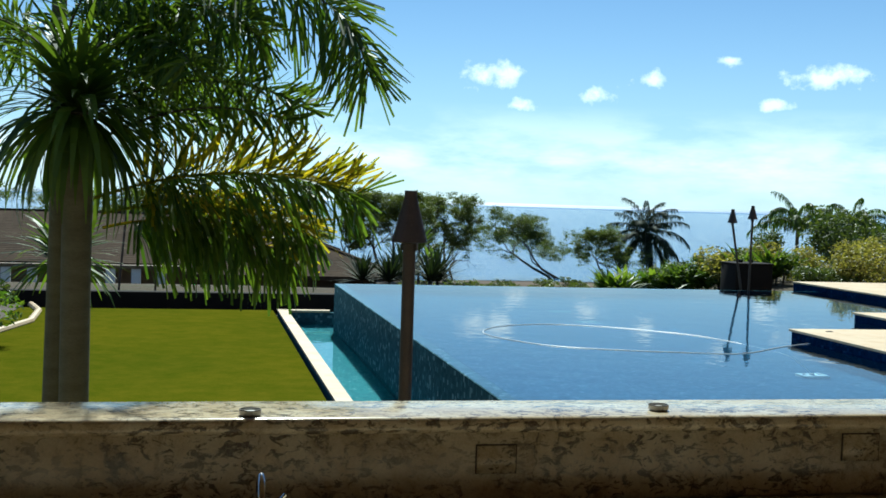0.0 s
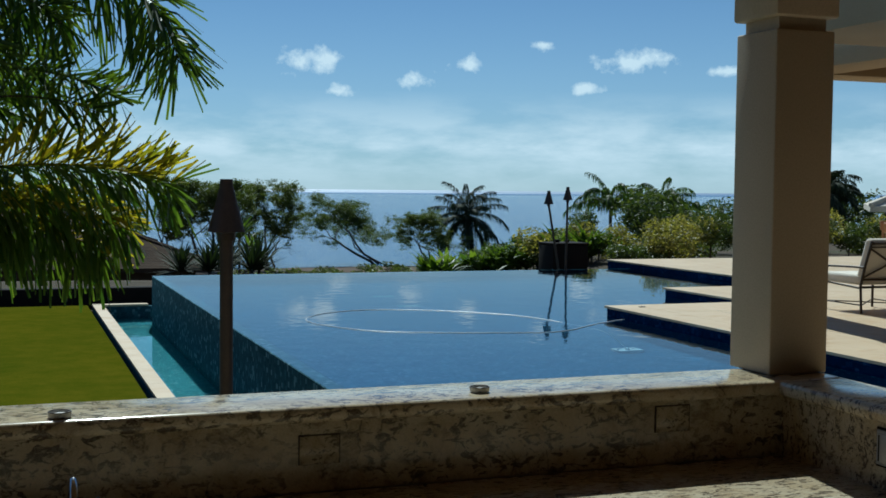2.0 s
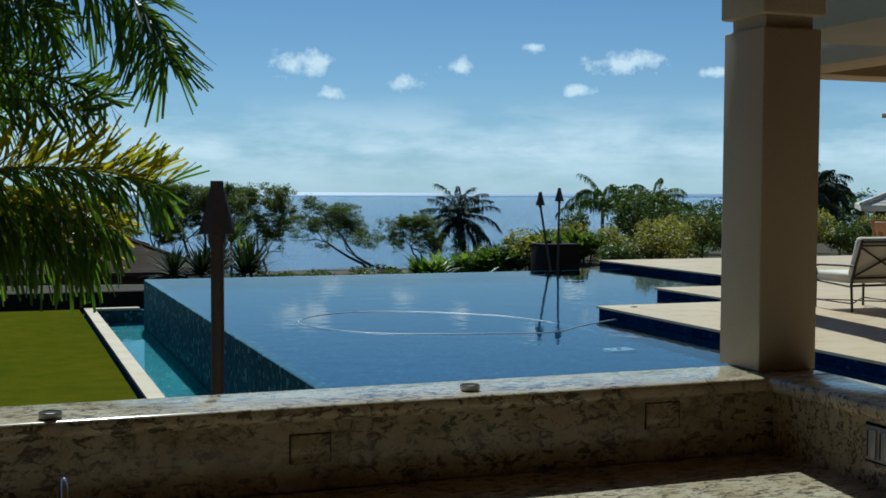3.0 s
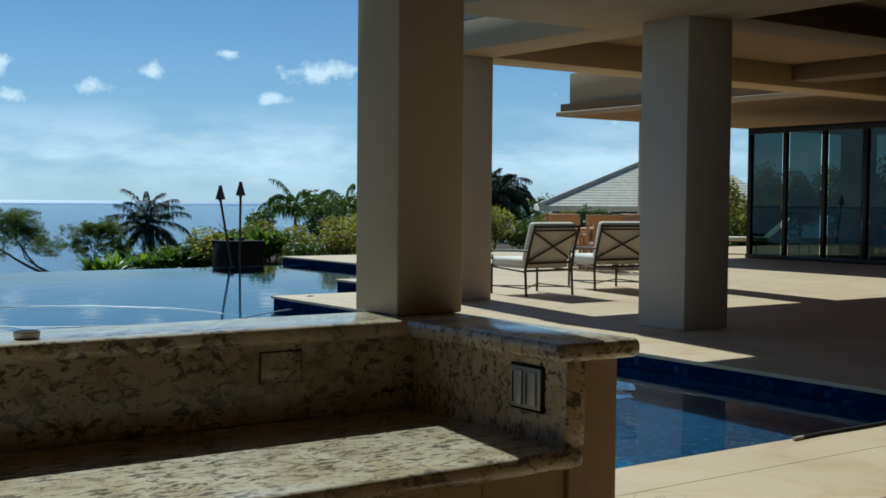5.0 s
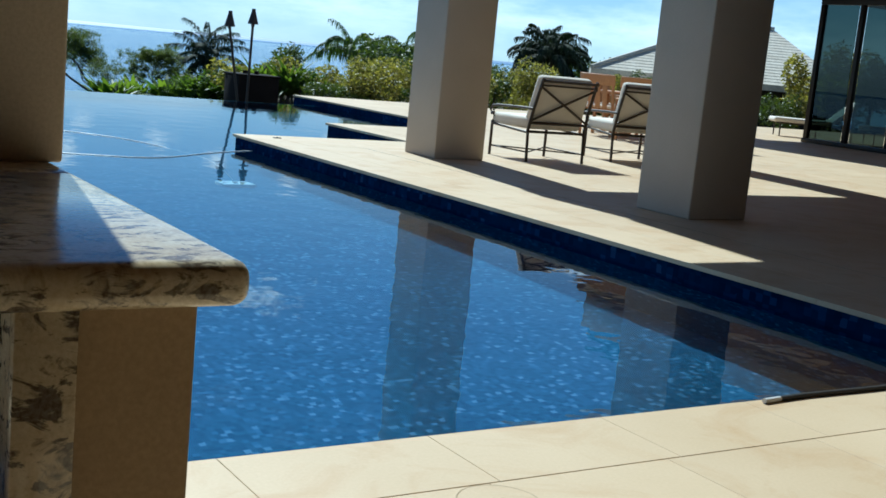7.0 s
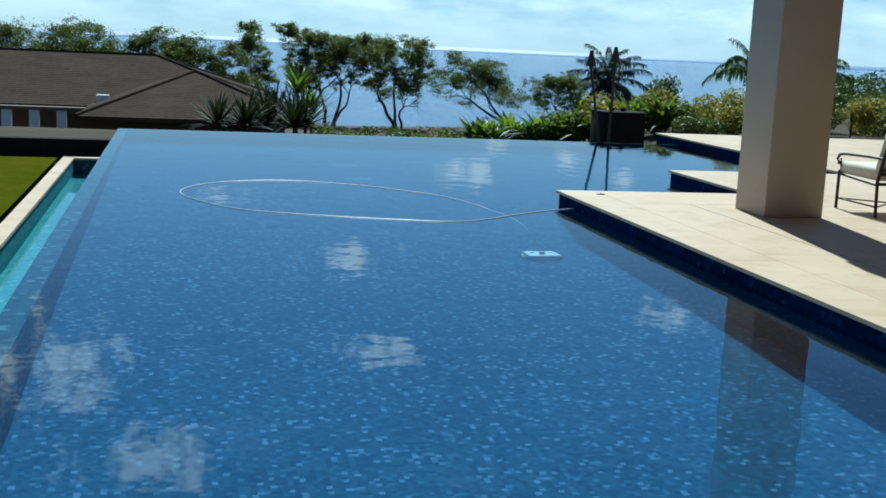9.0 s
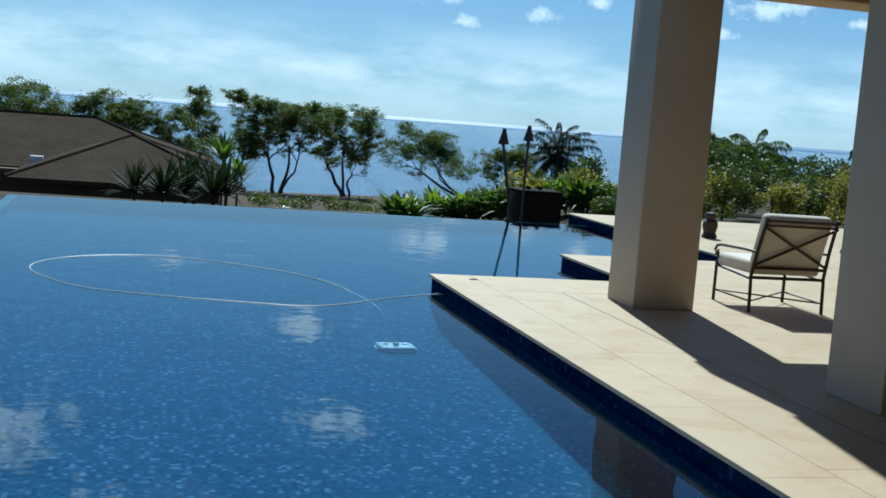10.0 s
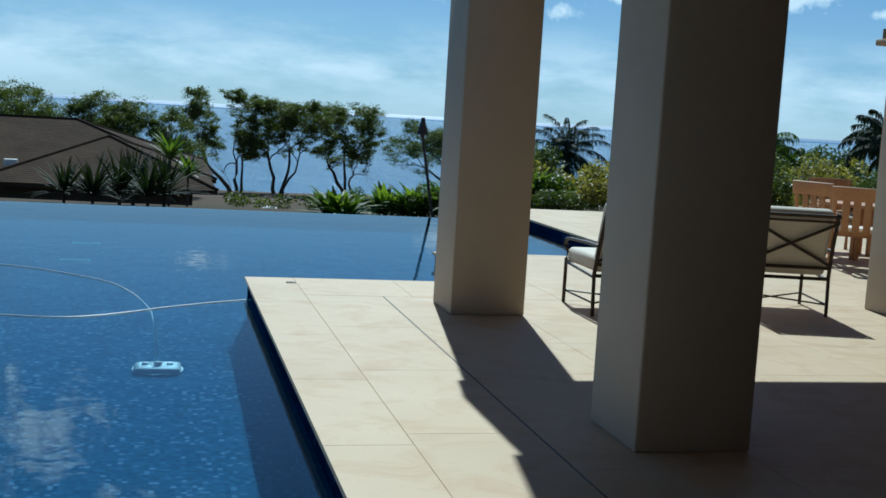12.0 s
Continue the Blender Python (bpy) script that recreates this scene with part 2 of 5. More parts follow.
def limestone():
    """Warm limestone slabs: soft clouding, rusty water stains, a tone for each slab."""
    m, n, l, p = material("limestone_paving", 0.6, 0.0, 0.3)
    g = n.new("ShaderNodeNewGeometry")

    def spots(scale, detail, rough, warp=0.0):
        t = n.new("ShaderNodeTexNoise")
        t.inputs["Scale"].default_value, t.inputs["Detail"].default_value = scale, detail
        t.inputs["Roughness"].default_value, t.inputs["Distortion"].default_value = rough, warp
        l.new(g.outputs["Position"], t.inputs["Vector"])
        return t.outputs[0]

    c = ramp(n, l, spots(0.9, 5.0, 0.55), [(0.3, (0.55, 0.408, 0.244)), (0.7, (0.63, 0.485, 0.312))])
    c = blend(n, l, ramp(n, l, spots(2.4, 6.0, 0.65, 0.8), [(0.48, (0, 0, 0)), (0.70, (0.7, 0.7, 0.7))]), c, (0.47, 0.29, 0.135))
    fine = spots(90.0, 3.0, 0.6)
    c = blend(n, l, 0.12, c, ramp(n, l, fine, [(0.3, (0.38, 0.27, 0.15)), (0.7, (0.66, 0.52, 0.34))]))
    info = n.new("ShaderNodeObjectInfo")
    c = blend(n, l, 1.0, c, ramp(n, l, info.outputs["Random"], [(0.0, (0.955, 0.95, 0.945)), (1.0, (1.0, 1.0, 1.0))]), "MULTIPLY")
    l.new(c, p.inputs["Base Color"])
    bump(n, l, p, fine, 0.06, 0.003)
    return m


def lawn():
    m, n, l, p = material("mown_lawn", 1.0, 0.0, 0.0)
    broad_n = noise_tex(n, l, 0.35, 4.0)
    mid = noise_tex(n, l, 3.0, 5.0, 0.7)
    fine = noise_tex(n, l, 90.0, 3.0, 0.7, stretch=(1, 0.4, 1))
    c = ramp(n, l, broad_n, [(0.3, (0.056, 0.076, 0.002)), (0.7, (0.108, 0.104, 0.003))])
    c = blend(n, l, 0.4, c, ramp(n, l, mid, [(0.36, (0.035, 0.055, 0.002)), (0.66, (0.14, 0.11, 0.010))]))
    c = blend(n, l, 0.3, c, ramp(n, l, fine, [(0.3, (0.03, 0.045, 0.002)), (0.7, (0.14, 0.13, 0.012))]))
    l.new(c, p.inputs["Base Color"])
    bump(n, l, p, fine, 0.5, 0.02)
    return m


def ground():
    """Garden soil and dry grass, turning to dark sand by the sea."""
    m, n, l, p = material("dry_ground_and_sand", 0.95, 0.0, 0.2)
    broad_n = noise_tex(n, l, 0.12, 6.0, 0.65)
    fine = noise_tex(n, l, 3.0, 6.0, 0.7)
    land = ramp(n, l, broad_n, [(0.35, (0.04, 0.034, 0.016)), (0.5, (0.075, 0.052, 0.032)), (0.65, (0.045, 0.05, 0.016))])
    c = n.new("ShaderNodeTexCoord")
    s = n.new("ShaderNodeSeparateXYZ")
    l.new(c.outputs["Object"], s.inputs[0])
    far = n.new("ShaderNodeMapRange")
    far.inputs["From Min"].default_value, far.inputs["From Max"].default_value = 85.0, 105.0
    l.new(s.outputs[1], far.inputs["Value"])
    c = blend(n, l, far.outputs[0], land, ramp(n, l, fine, [(0.3, (0.075, 0.050, 0.034)), (0.7, (0.125, 0.088, 0.062))]))
    l.new(c, p.inputs["Base Color"])
    bump(n, l, p, fine, 0.6, 0.1)
    return m


def pool_tile(name, a, b, size, chips=3.0, rough=0.25):
    """Small glass mosaic: each chip has a tone of its own."""
    m, n, l, p = material(name, rough, 0.0, 0.5 if rough < 0.5 else 0.0)
    c = n.new("ShaderNodeTexCoord")
    v = n.new("ShaderNodeTexVoronoi")
    v.feature, v.distance, v.inputs["Scale"].default_value, v.inputs["Randomness"].default_value = "F1", "CHEBYCHEV", 1.0 / size, 0.35
    l.new(c.outputs["Object"], v.inputs["Vector"])
    tone = n.new("ShaderNodeSeparateColor")
    l.new(v.outputs["Color"], tone.inputs[0])
    col = ramp(n, l, tone.outputs[0], [(0.0, a), (0.80, b), (0.90, tuple(min(1, x * chips * 0.5) for x in b)), (1.0, tuple(min(1, (x * 0.6 + 0.4 * b[1]) * chips) for x in b))])
    broad_n = noise_tex(n, l, 1.2, 3.0)
    col = blend(n, l, 0.3, col, ramp(n, l, broad_n, [(0.3, a), (0.7, b)]))
    l.new(col, p.inputs["Base Color"])
    bump(n, l, p, v.outputs["Distance"], 0.15, 0.003)
    return m


def water(name, tint, ripple, scale, rough=0.0):
    """Clear water: fresnel gloss over a tinted refracting body."""
    m, n, l, p = material(name)
    n.remove(p)
    clear = n.new("ShaderNodeBsdfRefraction")
    clear.inputs["Color"].default_value = (*tint, 1)
    clear.inputs["Roughness"].default_value, clear.inputs["IOR"].default_value = 0.0, 1.33
    gloss = n.new("ShaderNodeBsdfGlossy")
    gloss.inputs["Roughness"].default_value = rough
    fres = n.new("ShaderNodeFresnel")
    fres.inputs["IOR"].default_value = 1.58
    a = noise_tex(n, l, scale, 2.0, 0.5)
    b = n.new("ShaderNodeBump")
    b.inputs["Strength"].default_value, b.inputs["Distance"].default_value = ripple, 0.02
    l.new(a, b.inputs["Height"])
    l.new(b.outputs[0], gloss.inputs["Normal"])
    l.new(b.outputs[0], clear.inputs["Normal"])
    l.new(b.outputs[0], fres.inputs["Normal"])
    mixer = n.new("ShaderNodeMixShader")
    l.new(fres.outputs[0], mixer.inputs[0])
    l.new(clear.outputs[0], mixer.inputs[1])
    l.new(gloss.outputs[0], mixer.inputs[2])
    l.new(mixer.outputs[0], n["Material Output"].inputs["Surface"])
    return m


def sea():
    m, n, l, p = material("sea_water", 0.10, 0.0, 0.14)
    p.inputs["Base Color"].default_value = (0.012, 0.075, 0.19, 1)
    swell = noise_tex(n, l, 0.12, 4.0, 0.6, stretch=(0.45, 1, 1))
    chop = noise_tex(n, l, 1.1, 4.0, 0.7, stretch=(0.6, 1, 1))
    add = n.new("ShaderNodeMath")
    add.operation = "MULTIPLY_ADD"
    l.new(chop, add.inputs[0])
    add.inputs[1].default_value = 0.45
    l.new(swell, add.inputs[2])
    bump(n, l, p, add.outputs[0], 0.42, 1.2)
    # ruffled water far out scatters the sun's glitter
    c = n.new("ShaderNodeTexCoord")
    s = n.new("ShaderNodeSeparateXYZ")
    l.new(c.outputs["Object"], s.inputs[0])
    far = n.new("ShaderNodeMapRange")
    far.inputs["From Min"].default_value, far.inputs["From Max"].default_value = 1500.0, 2600.0
    far.inputs["To Min"].default_value, far.inputs["To Max"].default_value = 0.09, 0.5
    l.new(s.outputs[1], far.inputs["Value"])
    l.new(far.outputs[0], p.inputs["Roughness"])
    shine = n.new("ShaderNodeMapRange")
    shine.inputs["From Min"].default_value, shine.inputs["From Max"].default_value = 1500.0, 2600.0
    shine.inputs["To Min"].default_value, shine.inputs["To Max"].default_value = 0.16, 1.0
    l.new(s.outputs[1], shine.inputs["Value"])
    l.new(shine.outputs[0], p.inputs["Specular IOR Level"])
    patch = noise_tex(n, l, 0.012, 4.0, 0.6, stretch=(0.3, 1, 1))
    l.new(ramp(n, l, patch, [(0.3, (0.012, 0.080, 0.22)), (0.7, (0.024, 0.125, 0.29))]), p.inputs["Base Color"])
    return m


def pane_glass(name, tint, mirror):
    m, n, l, p = material(name)
    n.remove(p)
    clear = n.new("ShaderNodeBsdfTransparent")
    clear.inputs["Color"].default_value = (*tint, 1)
    gloss = n.new("ShaderNodeBsdfGlossy")
    gloss.inputs["Roughness"].default_value = 0.0
    gloss.inputs["Color"].default_value = (0.8, 0.9, 0.92, 1)
    mixer = n.new("ShaderNodeMixShader")
    mixer.inputs[0].default_value = mirror
    l.new(clear.outputs[0], mixer.inputs[1])
    l.new(gloss.outputs[0], mixer.inputs[2])
    l.new(mixer.outputs[0], n["Material Output"].inputs["Surface"])
    return m


M["granite"] = granite()
M["deck"] = limestone()
M["lawn"] = lawn()
M["ground"] = ground()
M["tile_floor"] = pool_tile("blue_pool_mosaic", (0.015, 0.045, 0.080), (0.035, 0.084, 0.138), 0.030, 2.7, rough=1.0)
M["tile_band"] = pool_tile("navy_waterline_tile", (0.003, 0.012, 0.040), (0.006, 0.024, 0.075), 0.05, 3.0, rough=0.6)
M["tile_wall"] = pool_tile("slate_blue_overflow_tile", (0.03, 0.06, 0.075), (0.05, 0.10, 0.12), 0.05, rough=0.8)
M["tile_channel"] = pool_tile("teal_channel_mosaic", (0.07, 0.20, 0.23), (0.12, 0.31, 0.34), 0.05, 1.5, rough=1.0)
M["water"] = water("pool_water", (0.60, 0.84, 1.0), 0.11, 3.0)
M["water_low"] = water("channel_water", (0.7, 0.92, 0.97), 0.1, 4.0)
M["sea"] = sea()
M["tinted"] = pane_glass("tinted_door_glass", (0.20, 0.26, 0.25), 0.035)
M["tinted_dark"] = pane_glass("dark_tinted_door_glass", (0.03, 0.04, 0.04), 0.03)
M["rail_glass"] = pane_glass("rail_glass", (0.75, 0.9, 0.9), 0.12)


# ---- building helpers ----
def mesh_from(name, bm, mat):
    me = bpy.data.meshes.new(name)
    bm.to_mesh(me)
    bm.free()
    if mat:
        me.materials.append(mat)
    return me


def smooth(me, limit=40):
    me.shade_smooth()
    me.set_sharp_from_angle(angle=radians(limit))
    return me


def part(name, bm, mat, parent=None, label=""):
    ob = new(name, smooth(mesh_from(name, bm, mat)))
    if parent is not None:
        ob.parent = parent
    return tagged(ob, label)


def thing(name, label, category, at=(0, 0, 0), rz=0.0, group="", kind=""):
    ob = new(name)
    ob.empty_display_size = 0.2
    ob.matrix_basis = pose(*at, 0, 0, rz)
    return tagged(ob, label, category, group, kind)


def box(bm, x0, x1, y0, y1, z0, z1, bevel=0.0, seg=2):
    made = bmesh.ops.create_cube(bm, size=1.0, matrix=Matrix.Translation(((x0 + x1) / 2, (y0 + y1) / 2, (z0 + z1) / 2)) @ Matrix.Diagonal((x1 - x0, y1 - y0, z1 - z0, 1)))
    if bevel:
        edges = list({e for v in made["verts"] for e in v.link_edges})
        bmesh.ops.bevel(bm, geom=edges, offset=bevel, segments=seg, affect="EDGES", profile=0.5)
    return bm


def boxed(*dims, bevel=0.0, seg=2):
    return box(bmesh.new(), *dims, bevel=bevel, seg=seg)


def tube(bm, points, radius, sides=8, closed=False, taper=None):
    """A round bar along points; taper gives a radius for each point."""
    pts = [Vector(p) for p in points]
    rings = []
    for i, p in enumerate(pts):
        a = pts[i - 1] if i > 0 else (pts[-1] if closed else p)
        b = pts[(i + 1) % len(pts)] if (i < len(pts) - 1 or closed) else p
        d = (b - a).normalized()
        side = d.cross(Vector((0, 0, 1)))
        if side.length < 0.05:
            side = d.cross(Vector((1, 0, 0)))
        side.normalize()
        up = side.cross(d).normalized()
        r = taper[i] if taper else radius
        rings.append([bm.verts.new(p + (side * math.cos(2 * math.pi * k / sides) + up * math.sin(2 * math.pi * k / sides)) * r) for k in range(sides)])
    n = len(rings)
    for i in range(n if closed else n - 1):
        a, b = rings[i], rings[(i + 1) % n]
        for k in range(sides):
            bm.faces.new((a[k], a[(k + 1) % sides], b[(k + 1) % sides], b[k]))
    if not closed:
        bm.faces.new(list(reversed(rings[0])))
        bm.faces.new(rings[-1])
    return bm


def bar(points, radius, sides=8, closed=False, taper=None):
    return tube(bmesh.new(), points, radius, sides, closed, taper)


def structure(name, bm, mat, label, category):
    return tagged(part(name, bm, mat), label, category, kind="structure")


def from_arrays(name, verts, faces, mat, parent=None, label=""):
    me = bpy.data.meshes.new(name)
    me.from_pydata(verts, [], faces)
    me.materials.append(mat)
    ob = new(name, me)
    if parent is not None:
        ob.parent = parent
    return tagged(ob, label)


# ---- ground, lawn, sea ----
def fade(a, b, v):
    t = min(1.0, max(0.0, (v - a) / (b - a)))
    return t * t * (3 - 2 * t)


def ground_z(x, y):
    """Height of the land: garden terrace, slope to the beach, sea bed."""
    right = fade(13.5, 17.5, x) * (fade(0.40, 0.50, x / max(y, 1.0)) if y > 26 else 1.0)
    shore = -0.9 + (-5.6) * fade(22, 100, y) - 1.9 * fade(105, 150, y) - 20 * fade(150, 900, y)
    garden = -0.15 - 0.5 * fade(24, 40, y) - 5.8 * fade(38, 105, y) - 2.0 * fade(105, 150, y) - 20 * fade(150, 900, y)
    return shore * (1 - right) + garden * right


def build_ground():
    xs = [-3000, -1200, -500, -220, -120, -80, -50, -30, -20, -12, -6, 0, 2.05, 2.15, 8, 13, 16, 20, 26, 32, 40, 50, 65, 90, 130, 220, 500, 1200, 3000]
    ys = [-400, -120, -40, -12, -6.2, -6, 3.9, 4.1, 23.3, 23.5, 26, 30, 36, 44, 54, 66, 80, 92, 100, 110, 122, 134, 146, 160, 200, 320, 900, 4900]
    verts, faces = [], []
    for y in ys:
        for x in xs:
            z = ground_z(x, y)
            if -6.1 < y < 23.4:
                z = -0.84 if x < 2.1 else (-2.9 if x < 31 else -0.2)
            elif y <= -6.1:
                z = -0.2
            verts.append((x, y, z + (noise.noise(Vector((x * 0.05, y * 0.05, 0))) * 0.35 if 26 < y < 140 else 0)))
    w = len(xs)
    for j in range(len(ys) - 1):
        for i in range(w - 1):
            faces.append((j * w + i, j * w + i + 1, (j + 1) * w + i + 1, (j + 1) * w + i))
    tagged(from_arrays("ground", verts, faces, M["ground"]), "dry garden ground sloping down to a sandy beach", "ground", kind="structure")


build_ground()
bm = bmesh.new()
bmesh.ops.create_grid(bm, x_segments=24, y_segments=24, size=0.5, matrix=Matrix.Translation((-11.5, 13.7, -0.78)) @ Matrix.Diagonal((27.2, 19.4, 1, 1)))
structure("lawn", bm, M["lawn"], "short mown yellowish green lawn beside the pool", "lawn")
bm = bmesh.new()
for x0, x1 in ((-4500, 4500),):
    v = [bm.verts.new(p) for p in ((x0, 118, SEA), (x1, 118, SEA), (x1, 4900, SEA), (x0, 4900, SEA))]
    bm.faces.new(v)
structure("sea", bm, M["sea"], "deep blue sea glittering under the sun", "sea")

# ---- pool ----
XL, XR, YF, YN = 3.36, 8.30, 22.06, 4.045      # overflow edge, deck edge, far edge, near edge
X2, Y3, Y2, X1 = 10.66, 13.75, 16.18, 13.40  # steps of the deck's outline
DEPTH = -1.35
CHANNEL_END = 23.26
WT = 0.16

pool_rects = [(XL, XR, YN, Y3), (XL, X2, Y3, Y2), (XL, X1, Y2, YF)]
bm = bmesh.new()
for i, (a, b, c, d) in enumerate(pool_rects):
    f = [bm.verts.new(p) for p in ((a, c, DEPTH), (b, c, DEPTH), (b, d, DEPTH), (a, d, DEPTH))]
    bm.faces.new(f)
structure("pool_floor", bm, M["tile_floor"], "pool floor covered in small blue glass mosaic", "pool floor")
bm = bmesh.new()
for x0, x1, y0, y1 in ((XL - WT, XR, YN, Y3), (XL - WT, X2, Y3, Y2), (XL - WT, X1, Y2, YF + WT)):
    bm.faces.new([bm.verts.new(p) for p in ((x0, y0, WATER), (x1, y0, WATER), (x1, y1, WATER), (x0, y1, WATER))])
bmesh.ops.remove_doubles(bm, verts=bm.verts, dist=0.001)
surface = structure("water", bm, M["water"], "still blue pool water reflecting the sky", "water")
surface.visible_shadow = False

# overflow walls: a thin sheet of water runs over their tops
structure("pool_wall_west", boxed(XL - WT, XL - 0.01, YN - 0.1, YF + WT, -1.55, WATER - 0.012, bevel=0.006), M["tile_wall"], "tiled overflow wall of the infinity pool, wet and dark", "pool wall")
structure("pool_wall_north", boxed(XL, X1, YF + 0.01, YF + WT, -2.6, WATER - 0.012, bevel=0.006), M["tile_wall"], "tiled far overflow wall of the infinity pool", "pool wall")
structure("pool_lining", boxed(XL - 0.009, XL, YN, YF, DEPTH, WATER - 0.012), M["tile_floor"], "blue mosaic lining inside the pool", "pool wall")
structure("pool_lining", boxed(XL, X1, YF, YF + 0.009, DEPTH, WATER - 0.012), M["tile_floor"], "blue mosaic lining inside the pool", "pool wall")
# tiled faces below the coping on the deck side: navy band, then blue mosaic
for name, (a, b, c, d) in (("pool_wall_east", (XR, XR + 0.1, YN - 0.1, Y3)), ("pool_wall_step", (XR + 0.1, X2 + 0.1, Y3 - 0.1, Y3)),
                           ("pool_wall_step", (X2, X2 + 0.1, Y3, Y2)), ("pool_wall_step", (X2 + 0.1, X1 + 0.1, Y2 - 0.1, Y2)),
                           ("pool_wall_step", (X1, X1 + 0.1, Y2, CHANNEL_END)), ("pool_wall_south", (XL, XR, YN - 0.1, YN))):
    structure(name, boxed(a, b, c, d, -0.26, -0.035), M["tile_band"], "navy blue glass tile band along the pool's waterline", "pool wall")
    structure("pool_lining", boxed(a, b, c, d, DEPTH, -0.261), M["tile_floor"], "blue mosaic lining inside the pool", "pool wall")

# catch channel beside the overflow wall
structure("channel_floor", boxed(2.38, XL - WT, 3.9, CHANNEL_END, -1.55, -1.42), M["tile_channel"], "pale teal mosaic floor of the overflow channel", "channel floor")
bm = bmesh.new()
bm.faces.new([bm.verts.new(p) for p in ((2.38, 3.9, -1.0), (XL - WT, 3.9, -1.0), (XL - WT, CHANNEL_END, -1.0), (2.38, CHANNEL_END, -1.0))])
surface = structure("channel_water", bm, M["water_low"], "clear shallow water in the overflow channel", "water")
surface.visible_shadow = False
structure("channel_wall", boxed(2.20, 2.38, 3.9, CHANNEL_END, -1.55, -0.81), M["tile_channel"], "mosaic-lined wall of the overflow channel", "channel wall")
structure("channel_floor_north", boxed(XL - WT, X1, YF + WT, CHANNEL_END, -1.55, -1.42), M["tile_channel"], "mosaic floor of the overflow channel behind the far wall", "channel floor")
structure("channel_wall_north", boxed(2.20, X1, CHANNEL_END, CHANNEL_END + 0.2, -1.55, -0.81), M["tile_wall"], "dark end wall of the overflow channel", "channel wall")

# ---- deck ----
deck_rects = [(3.67, 31.0, -6.0, YN), (XR, 31.0, YN, Y3), (X2, 31.0, Y3, Y2), (X1, 31.0, Y2, 23.28)]
bm = bmesh.new()
for a, b, c, d in deck_rects:
    box(bm, a + 0.02, b, c, d - 0.02, -0.5, -0.0025)
deck = structure("deck", bm, M["joint"], "pale limestone paved pool deck", "deck")

# roof, ceiling and columns over the patio
structure("upper_wall", boxed(9.72, 31.0, -6.0, 11.4, 3.524, 5.24, bevel=0.01), M["stucco"], "beige stucco wall of the upper storey", "wall")
structure("roof_slab", boxed(9.76, 31.0, -6.0, 12.52, 3.43, 3.52), M["stucco"], "flat beige stucco roof over the patio", "roof")
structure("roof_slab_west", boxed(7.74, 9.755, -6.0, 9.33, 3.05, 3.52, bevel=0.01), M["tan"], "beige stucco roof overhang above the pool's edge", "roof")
structure("ceiling", boxed(10.43, 22.75, -6.0, 11.89, 3.39, 3.428), M["ceiling"], "warm plaster patio ceiling, its beige darkened to brown for the shade", "ceiling")


def beam(name, dims, label="beige plaster beam under the patio roof"):
    return structure(name, boxed(*dims, bevel=0.015), M["tan"], label, "beam")


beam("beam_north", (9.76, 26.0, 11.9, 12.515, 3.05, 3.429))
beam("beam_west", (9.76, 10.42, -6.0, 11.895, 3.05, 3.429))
for y in (0.0, 4.0, 8.05):
    structure("ceiling_beam", boxed(10.43, 22.7, y, y + 0.62, 3.1, 3.389, bevel=0.015), M["beam"], "brown plaster beam across the ceiling", "beam")
structure("ceiling_beam", boxed(16.2, 16.8, -6.0, 11.89, 3.14, 3.386, bevel=0.015), M["beam"], "brown plaster beam across the ceiling", "beam")


def column(at, width, z0, z1, label, capital=None, edge=0.013):
    c = thing("column", label, "column", (at[0], at[1], z0), kind="structure")
    h = width / 2
    top = z1 - z0
    bm = boxed(-h, h, -h, h, 0, (capital - z0) if capital else top, bevel=edge, seg=3)
    part("shaft", bm, M["stucco"], c)
    if capital:
        k = capital - z0
        part("neck", boxed(-h + 0.025, h - 0.025, -h + 0.025, h - 0.025, k, k + 0.05), M["stucco"], c)
        part("capital", boxed(-h - 0.012, h + 0.012, -h - 0.012, h + 0.012, k + 0.05, top, bevel=0.012), M["stucco"], c)
    return c


column((10.115, 12.23), 0.63, 0, 3.05, "square beige stucco column standing on the deck")
column((10.115, 8.35), 0.63, 0, 3.05, "square beige stucco column standing on the deck")
column((14.40, 12.35), 0.63, 0, 3.05, "square beige stucco column with a moulded capital", capital=2.62)
column((27.4, 18.6), 0.63, 0, 3.25, "square beige stucco column beyond the glass doors")
column((21.5, 19.9), 0.63, 0, 3.25, "square beige stucco column under the balcony")

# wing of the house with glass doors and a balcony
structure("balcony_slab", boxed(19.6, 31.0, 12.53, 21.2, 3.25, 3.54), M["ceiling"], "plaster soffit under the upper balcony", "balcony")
bm = bmesh.new()
box(bm, 19.7, 19.95, 12.7, 21.0, 3.545, 4.25, bevel=0.01)
box(bm, 19.955, 27.0, 20.75, 21.0, 3.545, 4.25, bevel=0.01)
structure("balcony_parapet", bm, M["tan"], "solid beige stucco balcony parapet", "parapet")
structure("balcony_cornice", boxed(19.55, 31.0, 21.2, 21.28, 3.25, 3.36, bevel=0.02), M["tan"], "moulded beige cornice under the balcony", "cornice")
structure("balcony_cornice_west", boxed(19.52, 19.6, 12.53, 21.28, 3.25, 3.36, bevel=0.02), M["tan"], "moulded beige cornice under the balcony", "cornice")
structure("balcony_rail", boxed(19.8, 19.82, 12.7, 20.9, 4.255, 4.7), M["rail_glass"], "clear glass rail on top of the parapet", "rail")
